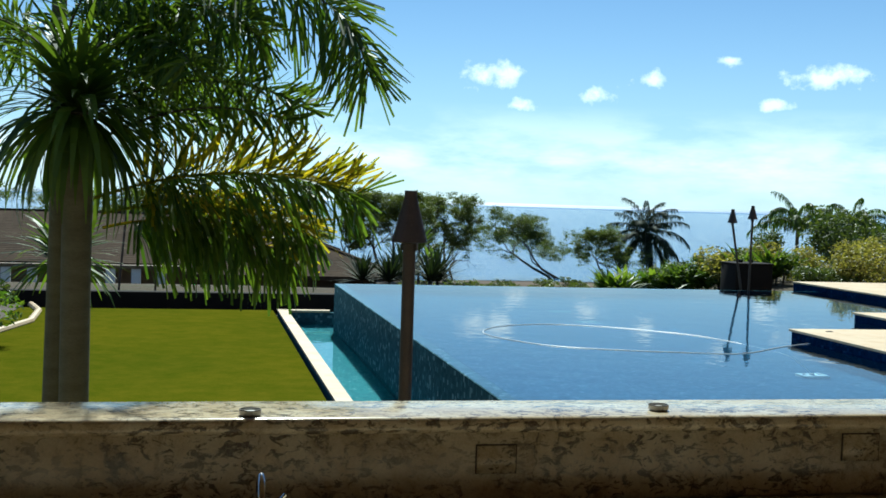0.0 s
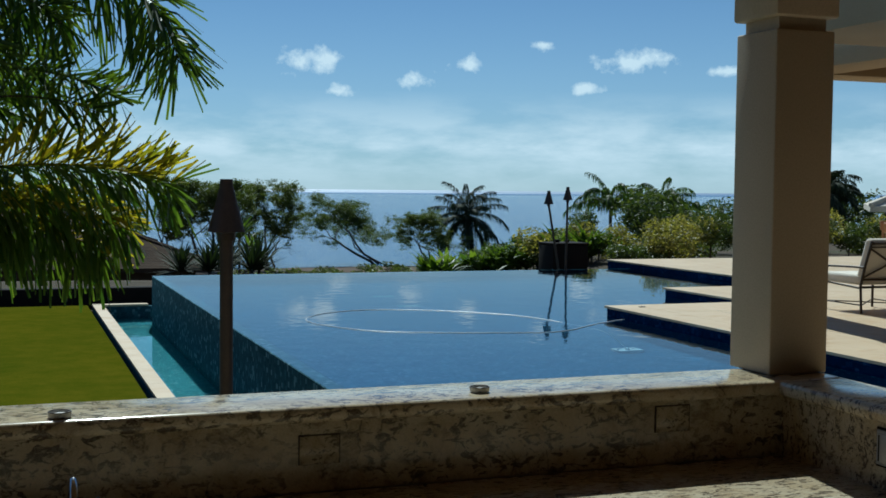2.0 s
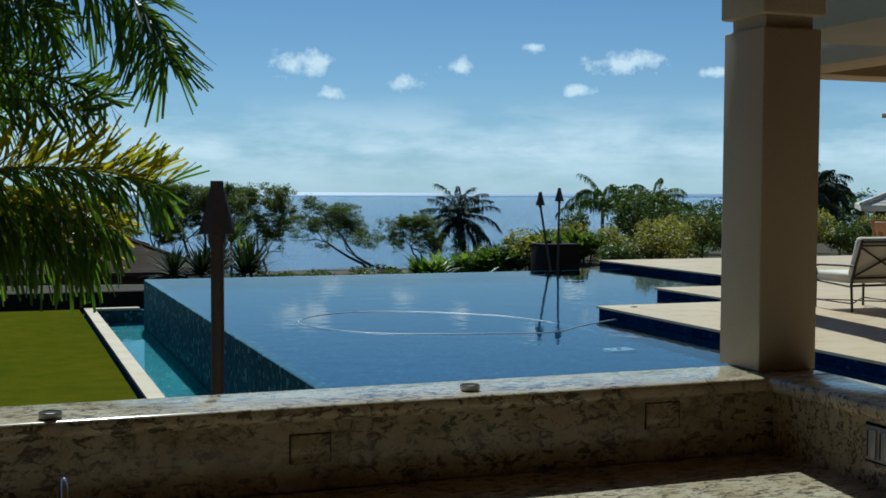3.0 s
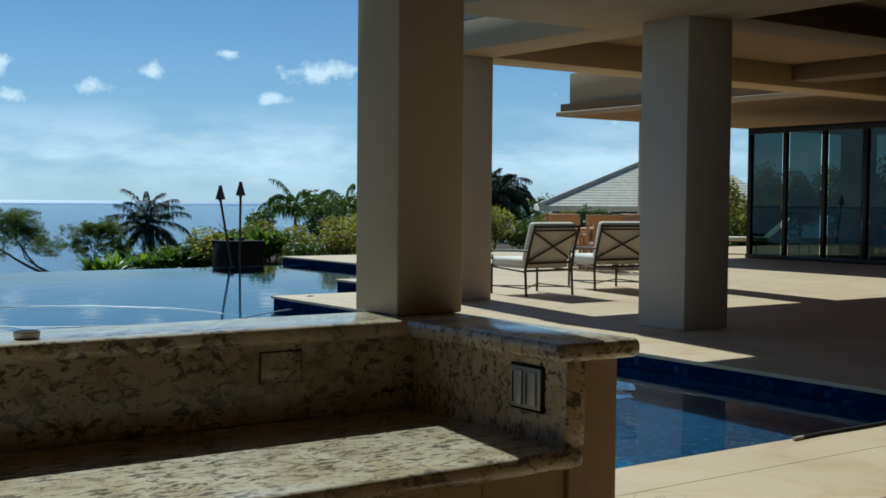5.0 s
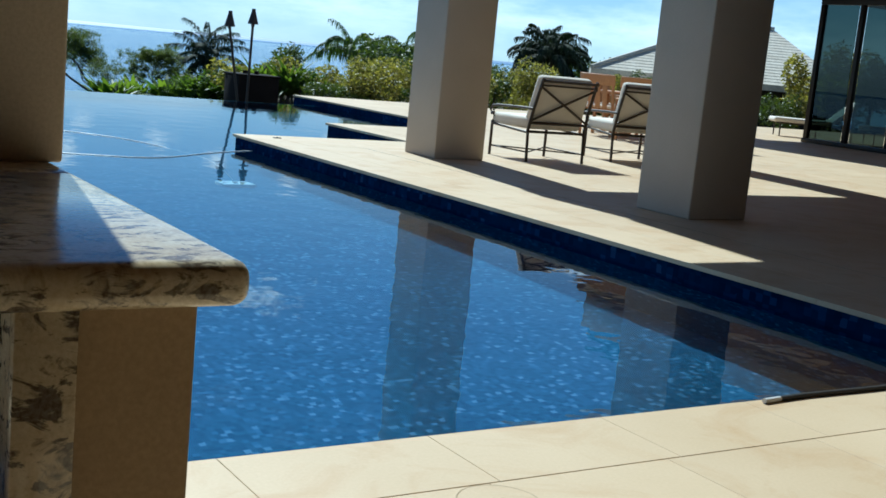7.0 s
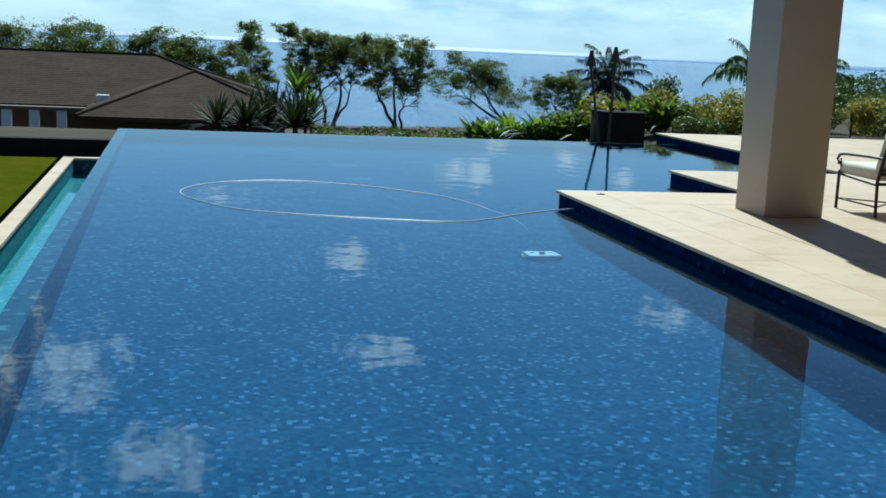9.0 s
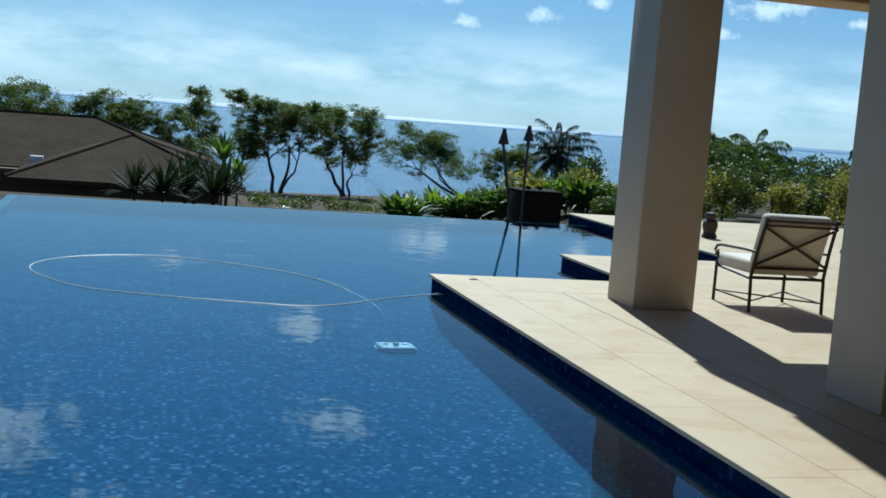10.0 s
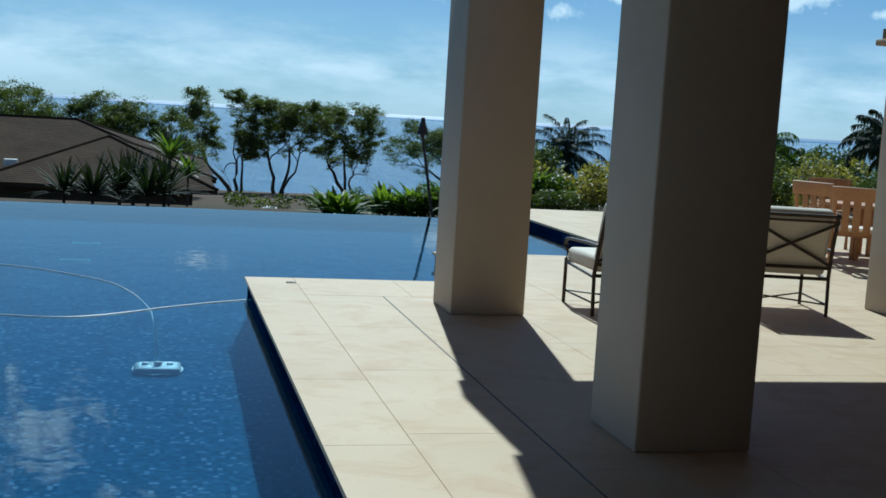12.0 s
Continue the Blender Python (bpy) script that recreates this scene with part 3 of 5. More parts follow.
# inner walls coloured as unlit, so the rooms behind the glass stay black
structure("house_wall", boxed(30.5, 30.7, -6.0, 13.9, 0, 3.25), M["unlit_dark"], "inner wall of the house, coloured near black as an unlit room", "wall")
structure("house_wall_north", boxed(22.96, 30.5, 13.7, 13.9, 0, 3.24), M["unlit_dark"], "inner wall of the house, coloured near black as an unlit room", "wall")
structure("wall_south", boxed(-8.0, 31.0, -6.3, -6.0, -0.5, 6.0), M["stucco"], "beige stucco back wall of the house", "wall")


def glass_doors(x, y0, y1, height, bays, name, label, glass="tinted"):
    w = thing(name, label, "glass door", (x, y0, 0), kind="structure")
    length = y1 - y0
    part("window_frame", boxed(-0.06, 0.06, 0, length, height - 0.14, height, bevel=0.006), M["bronze"], w)
    part("window_sill", boxed(-0.09, 0.09, 0, length, 0.0, 0.09, bevel=0.006), M["bronze"], w)
    step = length / bays
    for i in range(bays + 1):
        y = min(max(i * step, 0.05), length - 0.05)
        part("mullion", boxed(-0.055, 0.055, y - 0.05, y + 0.05, 0.092, height - 0.142, bevel=0.006), M["bronze"], w)
        if i < bays:
            p = part("pane", boxed(-0.008, 0.008, i * step + 0.105, (i + 1) * step - 0.105, 0.095, height - 0.145), M[glass], w)
    return w


glass_doors(22.8, 14.1, 18.25, 2.98, 4, "window_1", "tall bronze-framed sliding glass doors mirroring the garden")
glass_doors(18.0, 1.0, 10.9, 3.3, 4, "window_2", "large bronze-framed sliding glass panels in shade", "tinted_dark")
# solid block, its near-black colour stands for shade in the opening
structure("house_pier", boxed(22.7, 22.95, 12.6, 14.05, 0, 3.24), M["unlit_dark"], "solid block coloured near black for the unlit recess beside the glass doors", "wall")

# ---- bar ----
LX, LYI, LYO, LZ = 3.405, 3.26, 3.60, 0.855   # inner corner of the raised ledge, its outer edge, its top
LXO, LY0 = 3.718, 2.505                       # outer edge and near end of the side ledge
CZ = 0.56
LEDGE_X0 = -6.0
PIT = -0.36
bar_floor = structure("floor", boxed(LEDGE_X0, 3.66, -6.0, 1.15, -0.5, -0.004), M["deck"], "limestone floor behind the bar", "floor")
structure("bar_floor", boxed(LEDGE_X0, 3.40, 1.16, 2.60, -0.5, PIT), M["deck"], "lower limestone floor in front of the counter", "floor")
structure("bar_wall_front", boxed(LEDGE_X0, LXO - 0.01, LYI + 0.095, LYO - 0.02, -1.6, LZ - 0.056), M["stucco"], "beige stucco bar wall above the pool", "wall")
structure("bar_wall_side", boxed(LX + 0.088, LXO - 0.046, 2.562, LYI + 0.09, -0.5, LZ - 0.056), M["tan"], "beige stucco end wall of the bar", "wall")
structure("bar_plinth", boxed(LEDGE_X0, LXO - 0.01, LYO - 0.019, YN - 0.1, -1.6, -0.004), M["deck"], "limestone strip between the bar wall and the pool", "deck")


def nosed(bm, x0, x1, y0, y1, z0, z1):
    return box(bm, x0, x1, y0, y1, z0, z1, bevel=(z1 - z0) * 0.38, seg=4)


structure("bar_ledge_front", nosed(bmesh.new(), LEDGE_X0, LXO, LYI, LYO, LZ - 0.055, LZ), M["granite"], "polished cream granite ledge with a rounded nosing", "ledge")
structure("bar_ledge_side", nosed(bmesh.new(), LX, LXO, LY0, LYI + 0.018, LZ - 0.0555, LZ - 0.0005), M["granite"], "polished cream granite ledge on the bar's end wall", "ledge")
structure("backsplash_front", boxed(LEDGE_X0, LX + 0.084, LYI + 0.07, LYI + 0.092, CZ, LZ - 0.056), M["granite"], "polished granite backsplash under the ledge", "backsplash")
structure("backsplash_side", boxed(LX + 0.063, LX + 0.085, 2.561, LYI + 0.068, CZ, LZ - 0.056), M["granite"], "polished granite backsplash on the end wall", "backsplash")
structure("backsplash_return", boxed(LX + 0.055, LX + 0.125, 2.540, 2.560, CZ, LZ - 0.056, bevel=0.003), M["granite"], "granite return strip at the end of the bar", "backsplash")
tagged(part("countertop", nosed(bmesh.new(), LEDGE_X0, 3.50, 2.50, LYI + 0.069, CZ - 0.055, CZ), M["granite"]), "speckled cream granite bar countertop half in sun", "countertop", kind="structure")
# unseen ceiling, added and run east past the bar to keep skylight off it
structure("bar_roof", boxed(LEDGE_X0, 7.73, -6.0, 4.0, 2.75, 3.0), M["ceiling"], "plaster ceiling over the bar, out of view and widened to block skylight", "ceiling")
structure("bar_wall_west", boxed(-8.0, LEDGE_X0, -6.0, 4.0, -0.5, 3.0), M["stucco"], "beige stucco wall closing the bar", "wall")
column((3.590, 3.530), 0.27, LZ, 2.75, "square beige stucco column standing on the granite ledge", capital=2.20, edge=0.007)


# ---- plants ----
def strip(verts, faces, pts, widths, side):
    """A leaf blade: a ribbon along pts, folded a little along its middle."""
    base = len(verts)
    for p, w in zip(pts, widths):
        verts.append(tuple(p - side * w))
        verts.append(tuple(p + side * w))
    for i in range(len(pts) - 1):
        a = base + 2 * i
        faces.append((a, a + 1, a + 3, a + 2))


def add_frond(verts, faces, base, az, elev, length, droop, leaf, count, width, hang, rng, stem=None, roll=0.0):
    """A feather palm frond: an arching rib with leaflets on both sides."""
    d = Vector((math.cos(az), math.sin(az), 0))
    lateral = Vector((-math.sin(az) * math.cos(roll), math.cos(az) * math.cos(roll), math.sin(roll)))
    rib, p, angle, n = [], Vector(base), elev, 14
    for i in range(n + 1):
        rib.append(p.copy())
        p += (d * math.cos(angle) + Vector((0, 0, math.sin(angle)))) * (length / n)
        angle -= droop / n * (0.5 + i / n)
    if stem is not None:
        stem.append([tuple(q) for q in rib])
    for k in range(count):
        f = 0.14 + 0.86 * k / (count - 1)
        i = min(n - 1, int(f * n))
        q = rib[i].lerp(rib[i + 1], f * n - i)
        along = (rib[i + 1] - rib[i]).normalized()
        size = leaf * (0.45 + 0.55 * math.sin(math.pi * min(1, 0.18 + f * 0.75))) * rng.uniform(0.82, 1.1)
        for s in (-1, 1):
            out = (lateral * s * (1.0 - 0.45 * f) + along * (0.55 + 0.7 * f) + Vector((rng.uniform(-0.22, 0.22), rng.uniform(-0.22, 0.22), rng.uniform(-0.15, 0.3)))).normalized()
            hang_here = hang * rng.uniform(0.45, 1.25)
            a = q
            b = a + out * size * 0.5 + Vector((0, 0, -hang_here * size * 0.16))
            c = b + out * size * 0.4 * (1 - min(0.9, hang_here * 0.35)) + Vector((0, 0, -hang_here * size * 0.42))
            side = out.cross(Vector((rng.uniform(-0.4, 0.4), rng.uniform(-0.4, 0.4), 1))).normalized()
            w = width * rng.uniform(0.8, 1.2)
            strip(verts, faces, (a, b, c), (w * 0.5, w, w * 0.12), side)


def stems(curves, radius, name, mat, parent):
    bm = bmesh.new()
    for c in curves:
        n = len(c)
        tube(bm, c, radius, 5, taper=[radius * (1 - 0.8 * i / (n - 1)) for i in range(n)])
    return part(name, bm, mat, parent)


def feather_palm(name, label, at, trunk_h, radius, fronds, length, leaf, count, width, hang, seed, leaf_mat, lean=(0, 0), elev=(0.1, 1.2), droop=(1.0, 2.0), group=""):
    rng = random.Random(seed)
    t = thing(name, label, "palm tree", at, group=group)
    n = 9
    pts = [(lean[0] * (i / n) ** 1.6, lean[1] * (i / n) ** 1.6, trunk_h * i / n) for i in range(n + 1)]
    part("trunk", bar(pts, radius, 12, taper=[radius * (1.25 - 0.35 * i / n + 0.04 * (i % 2)) for i in range(n + 1)]), M["trunk"], t)
    top = Vector(pts[-1])
    verts, faces, ribs = [], [], []
    for k in range(fronds):
        az = 2 * math.pi * (k * 0.381966 + rng.uniform(-0.03, 0.03))
        rise = elev[0] + (elev[1] - elev[0]) * (k / max(1, fronds - 1))
        add_frond(verts, faces, top + Vector((0, 0, rng.uniform(-0.1, 0.1) * length * 0.2)), az, rise, length * rng.uniform(0.8, 1.1), rng.uniform(*droop), leaf, count, width, hang, rng, ribs)
    from_arrays("crown", verts, faces, leaf_mat, t)
    stems(ribs, radius * 0.16 + 0.006, "frond_stalk", M["trunk"], t)
    return t


def leaf_cloud(verts, faces, centre, size, count, leaf, rng, hollow=0.55, aspect=0.45):
    """Small leaves through an uneven clump."""
    for _ in range(count):
        v = Vector((rng.gauss(0, 1), rng.gauss(0, 1), rng.gauss(0, 1))).normalized()
        r = hollow + (1 - hollow) * rng.random() ** 0.6
        p = Vector(centre) + Vector((v.x * size[0], v.y * size[1], v.z * size[2])) * r
        a = Vector((rng.gauss(0, 1), rng.gauss(0, 1), rng.gauss(0, 0.7))).normalized() * leaf * rng.uniform(0.6, 1.3)
        b = a.cross(Vector((rng.gauss(0, 1), rng.gauss(0, 1), rng.gauss(0, 1)))).normalized() * leaf * aspect
        i = len(verts)
        verts += [tuple(p - a), tuple(p + b * 0.8 - a * 0.1), tuple(p + a), tuple(p - b * 0.8 - a * 0.1)]
        faces.append((i, i + 1, i + 2, i + 3))


def branching_tree(name, label, at, height, spread, seed, leaf_mat, leaf=0.15, lean=0.0, low=0.36, foot=0.0, group=""):
    """A wind-bent thorn tree: crooked forking limbs, bare below, and ragged sprays of fine leaves with gaps between them."""
    rng = random.Random(seed)
    t = thing(name, label, "tree", at, group=group)
    limbs, tips = [], []

    def grow(p, d, length, r, depth):
        pts, rad = [p.copy()], [r]
        for i in range(4):
            d = (d + Vector((rng.uniform(-0.6, 0.6), rng.uniform(-0.6, 0.6), rng.uniform(-0.35, 0.3)))).normalized()
            p = p + d * length / 4
            pts.append(p.copy())
            rad.append(r * (1 - 0.11 * (i + 1)))
        limbs.append((pts, rad))
        if depth <= 2:
            tips.append((pts[2], depth))
            tips.append((p, depth))
        if depth == 0:
            return
        for k in range(3 if depth > 2 else 2):
            a = rng.uniform(0, 2 * math.pi)
            out = Vector((math.cos(a), math.sin(a), rng.uniform(-0.15, 0.75)))
            grow(p, (d * 0.6 + out).normalized(), length * rng.uniform(0.58, 0.9), rad[-1] * 0.66, depth - 1)

    for k in range(3):
        grow(Vector((0.3 * (k - 1), 0, -0.3)), Vector((lean + 0.5 * (k - 1), rng.uniform(-0.3, 0.3), 1)).normalized(), height * low * rng.uniform(0.6, 0.9), height * (0.024 - 0.004 * k), 4)
    ends = [q for q, _ in tips]
    mid = sum(ends, Vector()) / len(ends)
    reach = sorted(math.hypot(q.x - mid.x, q.y - mid.y) for q in ends)[int(len(ends) * 0.75)]
    top = sorted(q.z for q in ends)[int(len(ends) * 0.9)]

    def shaped(q):
        f = max(0.0, min(1.0, q.z / top * 2.5))
        wide = 1 + (0.76 * spread / reach - 1) * f
        z = q.z * height * 0.9 / top
        over = max(0.0, z - height * 0.86)
        bend_x = foot * (1 - min(1.0, max(0.0, q.z) / (top * 0.45))) ** 1.6
        return Vector((bend_x + mid.x * f * 0.6 + (q.x - mid.x * f) * wide, mid.y * f * 0.6 + (q.y - mid.y * f) * wide, z - over * 0.6))

    bm = bmesh.new()
    for pts, rad in limbs:
        tube(bm, [shaped(q) for q in pts], rad[0], 5, taper=rad)
    part("trunk", bm, M["bark"], t)
    verts, faces = [], []
    for tip, depth in tips:
        c = shaped(tip)
        if c.z < height * rng.uniform(0.30, 0.42) or rng.random() < 0.10:
            continue
        for k in range(2):
            q = c + Vector((rng.gauss(0, 0.055), rng.gauss(0, 0.055), rng.gauss(-0.01, 0.05))) * spread
            w = spread * rng.uniform(0.07, 0.15)
            leaf_cloud(verts, faces, q, (w, w, w * rng.uniform(0.35, 0.75)), rng.randint(34, 60), leaf * 0.72, rng, 0.05)
            leaf_cloud(verts, faces, q, (w * 1.7, w * 1.7, w * 0.9), 10, leaf * 0.6, rng, 0.3)
    from_arrays("crown", verts, faces, leaf_mat, t)
    return t


def shrub(name, label, at, size, count, leaf, seed, leaf_mat, group="", blobs=7):
    """A bush: stems out of the ground and an uneven mass of leaves."""
    rng = random.Random(seed)
    t = thing(name, label, "shrub", at, group=group)
    bm = bmesh.new()
    verts, faces = [], []
    for k in range(blobs):
        c = Vector((rng.uniform(-0.75, 0.75) * size[0], rng.uniform(-0.7, 0.7) * size[1], size[2] * rng.uniform(0.3, 0.8)))
        s = rng.uniform(0.3, 0.55)
        leaf_cloud(verts, faces, c, (size[0] * s, size[1] * s, size[2] * s * 0.75), count // blobs, leaf, rng, 0.45)
    part("stem", tube(bm, [(0, 0, -0.2), (0.03, 0, size[2] * 0.3), (0, 0.02, size[2] * 0.6)], 0.03 + size[2] * 0.012, 6), M["bark"], t)
    from_arrays("foliage", verts, faces, leaf_mat, t)
    return t


def blade_plant(name, label, at, blades, length, width, seed, leaf_mat, upright=(0.5, 1.4), arch=0.8, trunk=0.0, group="", girth=0.0):
    """A rosette of long blades, on a short trunk or on the ground."""
    rng = random.Random(seed)
    t = thing(name, label, "plant", at, group=group)
    verts, faces = [], []
    for k in range(blades):
        az = k * 2.39996 + rng.uniform(-0.2, 0.2)
        e = rng.uniform(*upright)
        ln = length * rng.uniform(0.7, 1.1)
        d = Vector((math.cos(az), math.sin(az), 0))
        side = Vector((-math.sin(az), math.cos(az), 0))
        pts, p, ang = [], Vector((0, 0, trunk)) + d * 0.03, e
        for i in range(6):
            pts.append(p.copy())
            p = p + (d * math.cos(ang) + Vector((0, 0, math.sin(ang)))) * ln / 5
            ang -= arch / 5 * rng.uniform(0.6, 1.3)
        w = width * rng.uniform(0.8, 1.15)
        strip(verts, faces, pts, (w * 0.4, w * 0.9, w, w * 0.8, w * 0.5, w * 0.06), side)
    part("stem", bar([(0, 0, -0.2), (0, 0, max(0.08, trunk))], girth or max(0.03, length * 0.035), 12), M["trunk" if girth else "bark"], t)
    from_arrays("foliage", verts, faces, leaf_mat, t)
    return t


# palms on the lawn close to the bar
blade_plant("garden_palm", "young palm with a bright crown of long blades", (-0.14, 7.5, -0.8), 260, 0.9, 0.030, 5, M["leaf_garden"], (-0.9, 1.5), 1.3, trunk=2.85, girth=0.095)
blade_plant("cordyline", "leafy green plant growing beside the palm trunk", (-0.42, 9.4, -0.8), 150, 0.6, 0.022, 6, M["leaf_palm"], (-0.3, 1.4), 1.1, trunk=1.75, girth=0.03)


def brush_frond(upper, lower, a, ctrl, c, leaf, count, width, rng, ribs, fall=0.35):
    """A bushy frond: blunt leaflets standing out all round an arching rib."""
    a, ctrl, c = Vector(a), Vector(ctrl), Vector(c)
    rib = [a * (1 - u) ** 2 + ctrl * 2 * u * (1 - u) + c * u * u for u in [i / 14 for i in range(15)]]
    ribs.append([tuple(q) for q in rib])
    for k in range(count):
        f = 0.16 + 0.84 * k / (count - 1)
        i = min(13, int(f * 14))
        q = rib[i].lerp(rib[i + 1], f * 14 - i)
        along = (rib[i + 1] - rib[i]).normalized()
        side = along.cross(Vector((0, 0, 1))).normalized()
        up = side.cross(along).normalized()
        phi = rng.uniform(0, 2 * math.pi)
        radial = side * math.cos(phi) + up * math.sin(phi)
        out = (radial + along * rng.uniform(0.15, 0.6 + 0.5 * f)).normalized()
        size = leaf * (0.6 + 0.4 * math.sin(math.pi * min(1, 0.2 + 0.7 * f))) * rng.uniform(0.75, 1.1)
        p1 = q + out * size * 0.5 - Vector((0, 0, fall * size * 0.08))
        p2 = p1 + out * size * 0.5 - Vector((0, 0, fall * size * 0.34))
        edge = out.cross(Vector((rng.uniform(-1, 1), rng.uniform(-1, 1), rng.uniform(-1, 1)))).normalized()
        w = width * rng.uniform(0.75, 1.2)
        # upward leaflets go to the sunlit-coloured mesh, the others to the dark one
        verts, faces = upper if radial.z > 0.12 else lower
        strip(verts, faces, (q, p1, p2), (w * 0.35, w, w * 0.7), edge)


def foxtail_palm(at, trunk_h, rows, golden):
    rng = random.Random(77)
    t = thing("foxtail_palm", "palm with bushy fronds, leaflets coloured sunlit above and dark below, some gold as backlit", "palm tree", at)
    part("trunk", bar([(0, 0, 0), (0.02, 0, trunk_h * 0.5), (0, 0.03, trunk_h)], 0.06, 10, taper=[0.085, 0.06, 0.05]), M["trunk"], t)
    green, bright, ribs = ([], []), ([], []), []
    for a, ctrl, c, leaf, count, fall in rows:
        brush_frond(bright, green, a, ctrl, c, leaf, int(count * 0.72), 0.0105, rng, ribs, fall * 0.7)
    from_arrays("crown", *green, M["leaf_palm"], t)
    # same leaves as the crown, coloured brighter where sun strikes from above
    from_arrays("lit_leaflets", *bright, M["leaf_garden"], t)
    stems(ribs, 0.014, "frond_stalk", M["bark"], t)
    gold, under, ribs = ([], []), ([], []), []
    for a, ctrl, c, leaf, count, fall in golden:
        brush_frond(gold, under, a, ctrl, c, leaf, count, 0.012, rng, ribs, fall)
    # backlight painted as gold on top, shade as dark green underneath
    f = from_arrays("golden_frond", *gold, M["leaf_backlit"], t, "golden backlit palm leaflets")
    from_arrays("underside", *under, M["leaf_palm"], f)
    stems(ribs, 0.012, "frond_stalk", M["leaf_backlit"], f)
    return t


# fronds given from the palm's foot: root, bow, tip, leaflet length, leaflets, droop
FOOT = Vector((-0.36, 8.2, -0.8))
FRONDS = [((-0.2, 8.0, 2.5), (1.45, 7.3, 3.45), (1.70, 7.2, 2.35), 0.42, 620, 1.4),
          ((-0.1, 7.9, 2.1), (0.7, 7.5, 2.5), (1.35, 7.4, 2.12), 0.32, 380, 0.2),
          ((-0.2, 8.0, 2.4), (0.5, 7.6, 3.1), (1.0, 7.2, 2.55), 0.40, 420, 0.9),
          ((-0.1, 7.8, 1.85), (0.6, 7.4, 2.28), (1.22, 7.3, 2.02), 0.32, 250, 0.2),
          ((-0.2, 8.0, 2.3), (0.3, 7.8, 2.9), (0.6, 7.0, 2.3), 0.36, 360, 0.7),
          ((-0.3, 8.1, 2.3), (-0.3, 8.0, 3.2), (0.35, 7.4, 2.8), 0.38, 360, 0.7),
          ((-0.2, 8.0, 2.2), (0.3, 8.6, 2.9), (0.95, 8.8, 2.3), 0.36, 340, 0.7),
          ((-0.3, 8.0, 2.4), (-1.0, 8.2, 3.1), (-1.6, 8.1, 2.4), 0.38, 340, 0.8),
          ((-0.3, 8.1, 2.3), (-0.8, 8.6, 3.0), (-1.3, 9.0, 2.2), 0.36, 300, 0.8),
          ((-0.1, 7.9, 2.0), (0.2, 7.9, 2.3), (0.75, 7.8, 2.0), 0.33, 200, 0.3),
          ((-0.3, 8.1, 3.4), (0.3, 7.6, 4.9), (1.0, 7.1, 4.6), 0.42, 380, 0.8),
          ((-0.3, 8.1, 3.4), (0.0, 7.9, 5.0), (0.5, 7.0, 4.7), 0.42, 340, 0.8)]
GOLDEN = [((-0.05, 7.7, 1.50), (0.9, 7.25, 1.86), (1.66, 7.2, 1.56), 0.45, 420, 0.2),
          ((0.0, 7.75, 1.40), (0.75, 7.45, 1.60), (1.40, 7.4, 1.28), 0.36, 380, 0.9),
          ((0.0, 7.8, 1.30), (0.6, 7.6, 1.48), (1.25, 7.5, 1.14), 0.36, 340, 1.2)]
foxtail_palm(FOOT, 4.2, [(Vector(a) - FOOT, Vector(b) - FOOT, Vector(c) - FOOT, lf, ct, fl) for a, b, c, lf, ct, fl in FRONDS],
             [(Vector(a) - FOOT, Vector(b) - FOOT, Vector(c) - FOOT, lf, ct, fl) for a, b, c, lf, ct, fl in GOLDEN])

# shrubs at the lawn's far left corner and the low hedge behind it
for i, (x, y, s) in enumerate(((-2.7, 17.2, 1.0), (-3.4, 18.6, 1.3), (-3.0, 20.3, 1.2), (-4.8, 17.0, 1.2), (-4.6, 20.8, 1.5))):
    shrub("garden_shrub", "leafy green shrub at the edge of the lawn", (x, y, -0.8), (0.8 * s, 0.8 * s, 0.75 * s), 1500, 0.06, 30 + i, M["leaf_bright" if i < 2 else "leaf_hedge"], "lawn shrubs")

structure("planting_bed", boxed(-14.0, -2.75, 15.0, 23.9, -0.9, -0.765), M["soil"], "dark planting bed beside the lawn", "bed")
structure("bed_kerb", bar([(-3.4, 14.9, -0.76), (-2.85, 17.0, -0.76), (-2.55, 18.9, -0.76), (-2.2, 20.8, -0.76), (-2.3, 22.6, -0.76), (-2.6, 23.8, -0.76)], 0.06, 8), M["deck"], "pale curved kerb round the planting bed", "kerb")
structure("garden_wall", boxed(-20, XL + 0.2, 24.05, 24.35, -1.2, -0.50, bevel=0.02), M["planter"], "low dark lava stone wall behind the lawn", "wall")

# planting beyond the deck
HEDGE = [(16.0, 26.6), (16.7, 26.0), (17.3, 25.3), (18.2, 24.6), (19.3, 25.0), (20.4, 24.6), (21.6, 24.9), (22.8, 24.6), (24.0, 24.9), (25.3, 24.6), (26.6, 24.9), (28.0, 24.6), (29.4, 24.9), (30.8, 24.5), (32.3, 24.2), (32.6, 22.6), (32.4, 21.0), (32.6, 19.4), (34.0, 23.0), (32.6, 25.8), (33.6, 27.2)]
for i, (x, y) in enumerate(HEDGE):
    y += 3.2 * fade(16.5, 18.0, x) * (1 - fade(28.5, 29.6, x))
    h = (0.55 if x < 16.4 else 0.8 if x < 17.5 else 1.12 if x < 29.8 else 2.4) + 0.22 * math.sin(i * 2.1)
    shrub("hedge_shrub", "flowering garden hedge shrub with yellow-green leaves beside the deck", (x, y, min(-0.2, ground_z(x, y))), (0.85 if x < 29.8 else 1.2, 0.75 if x < 29.8 else 1.2, h), 2600, 0.052 if x < 29.8 else 0.09, 100 + i, M["leaf_bloom" if i % 2 else "leaf_hedge"], "deck hedge")
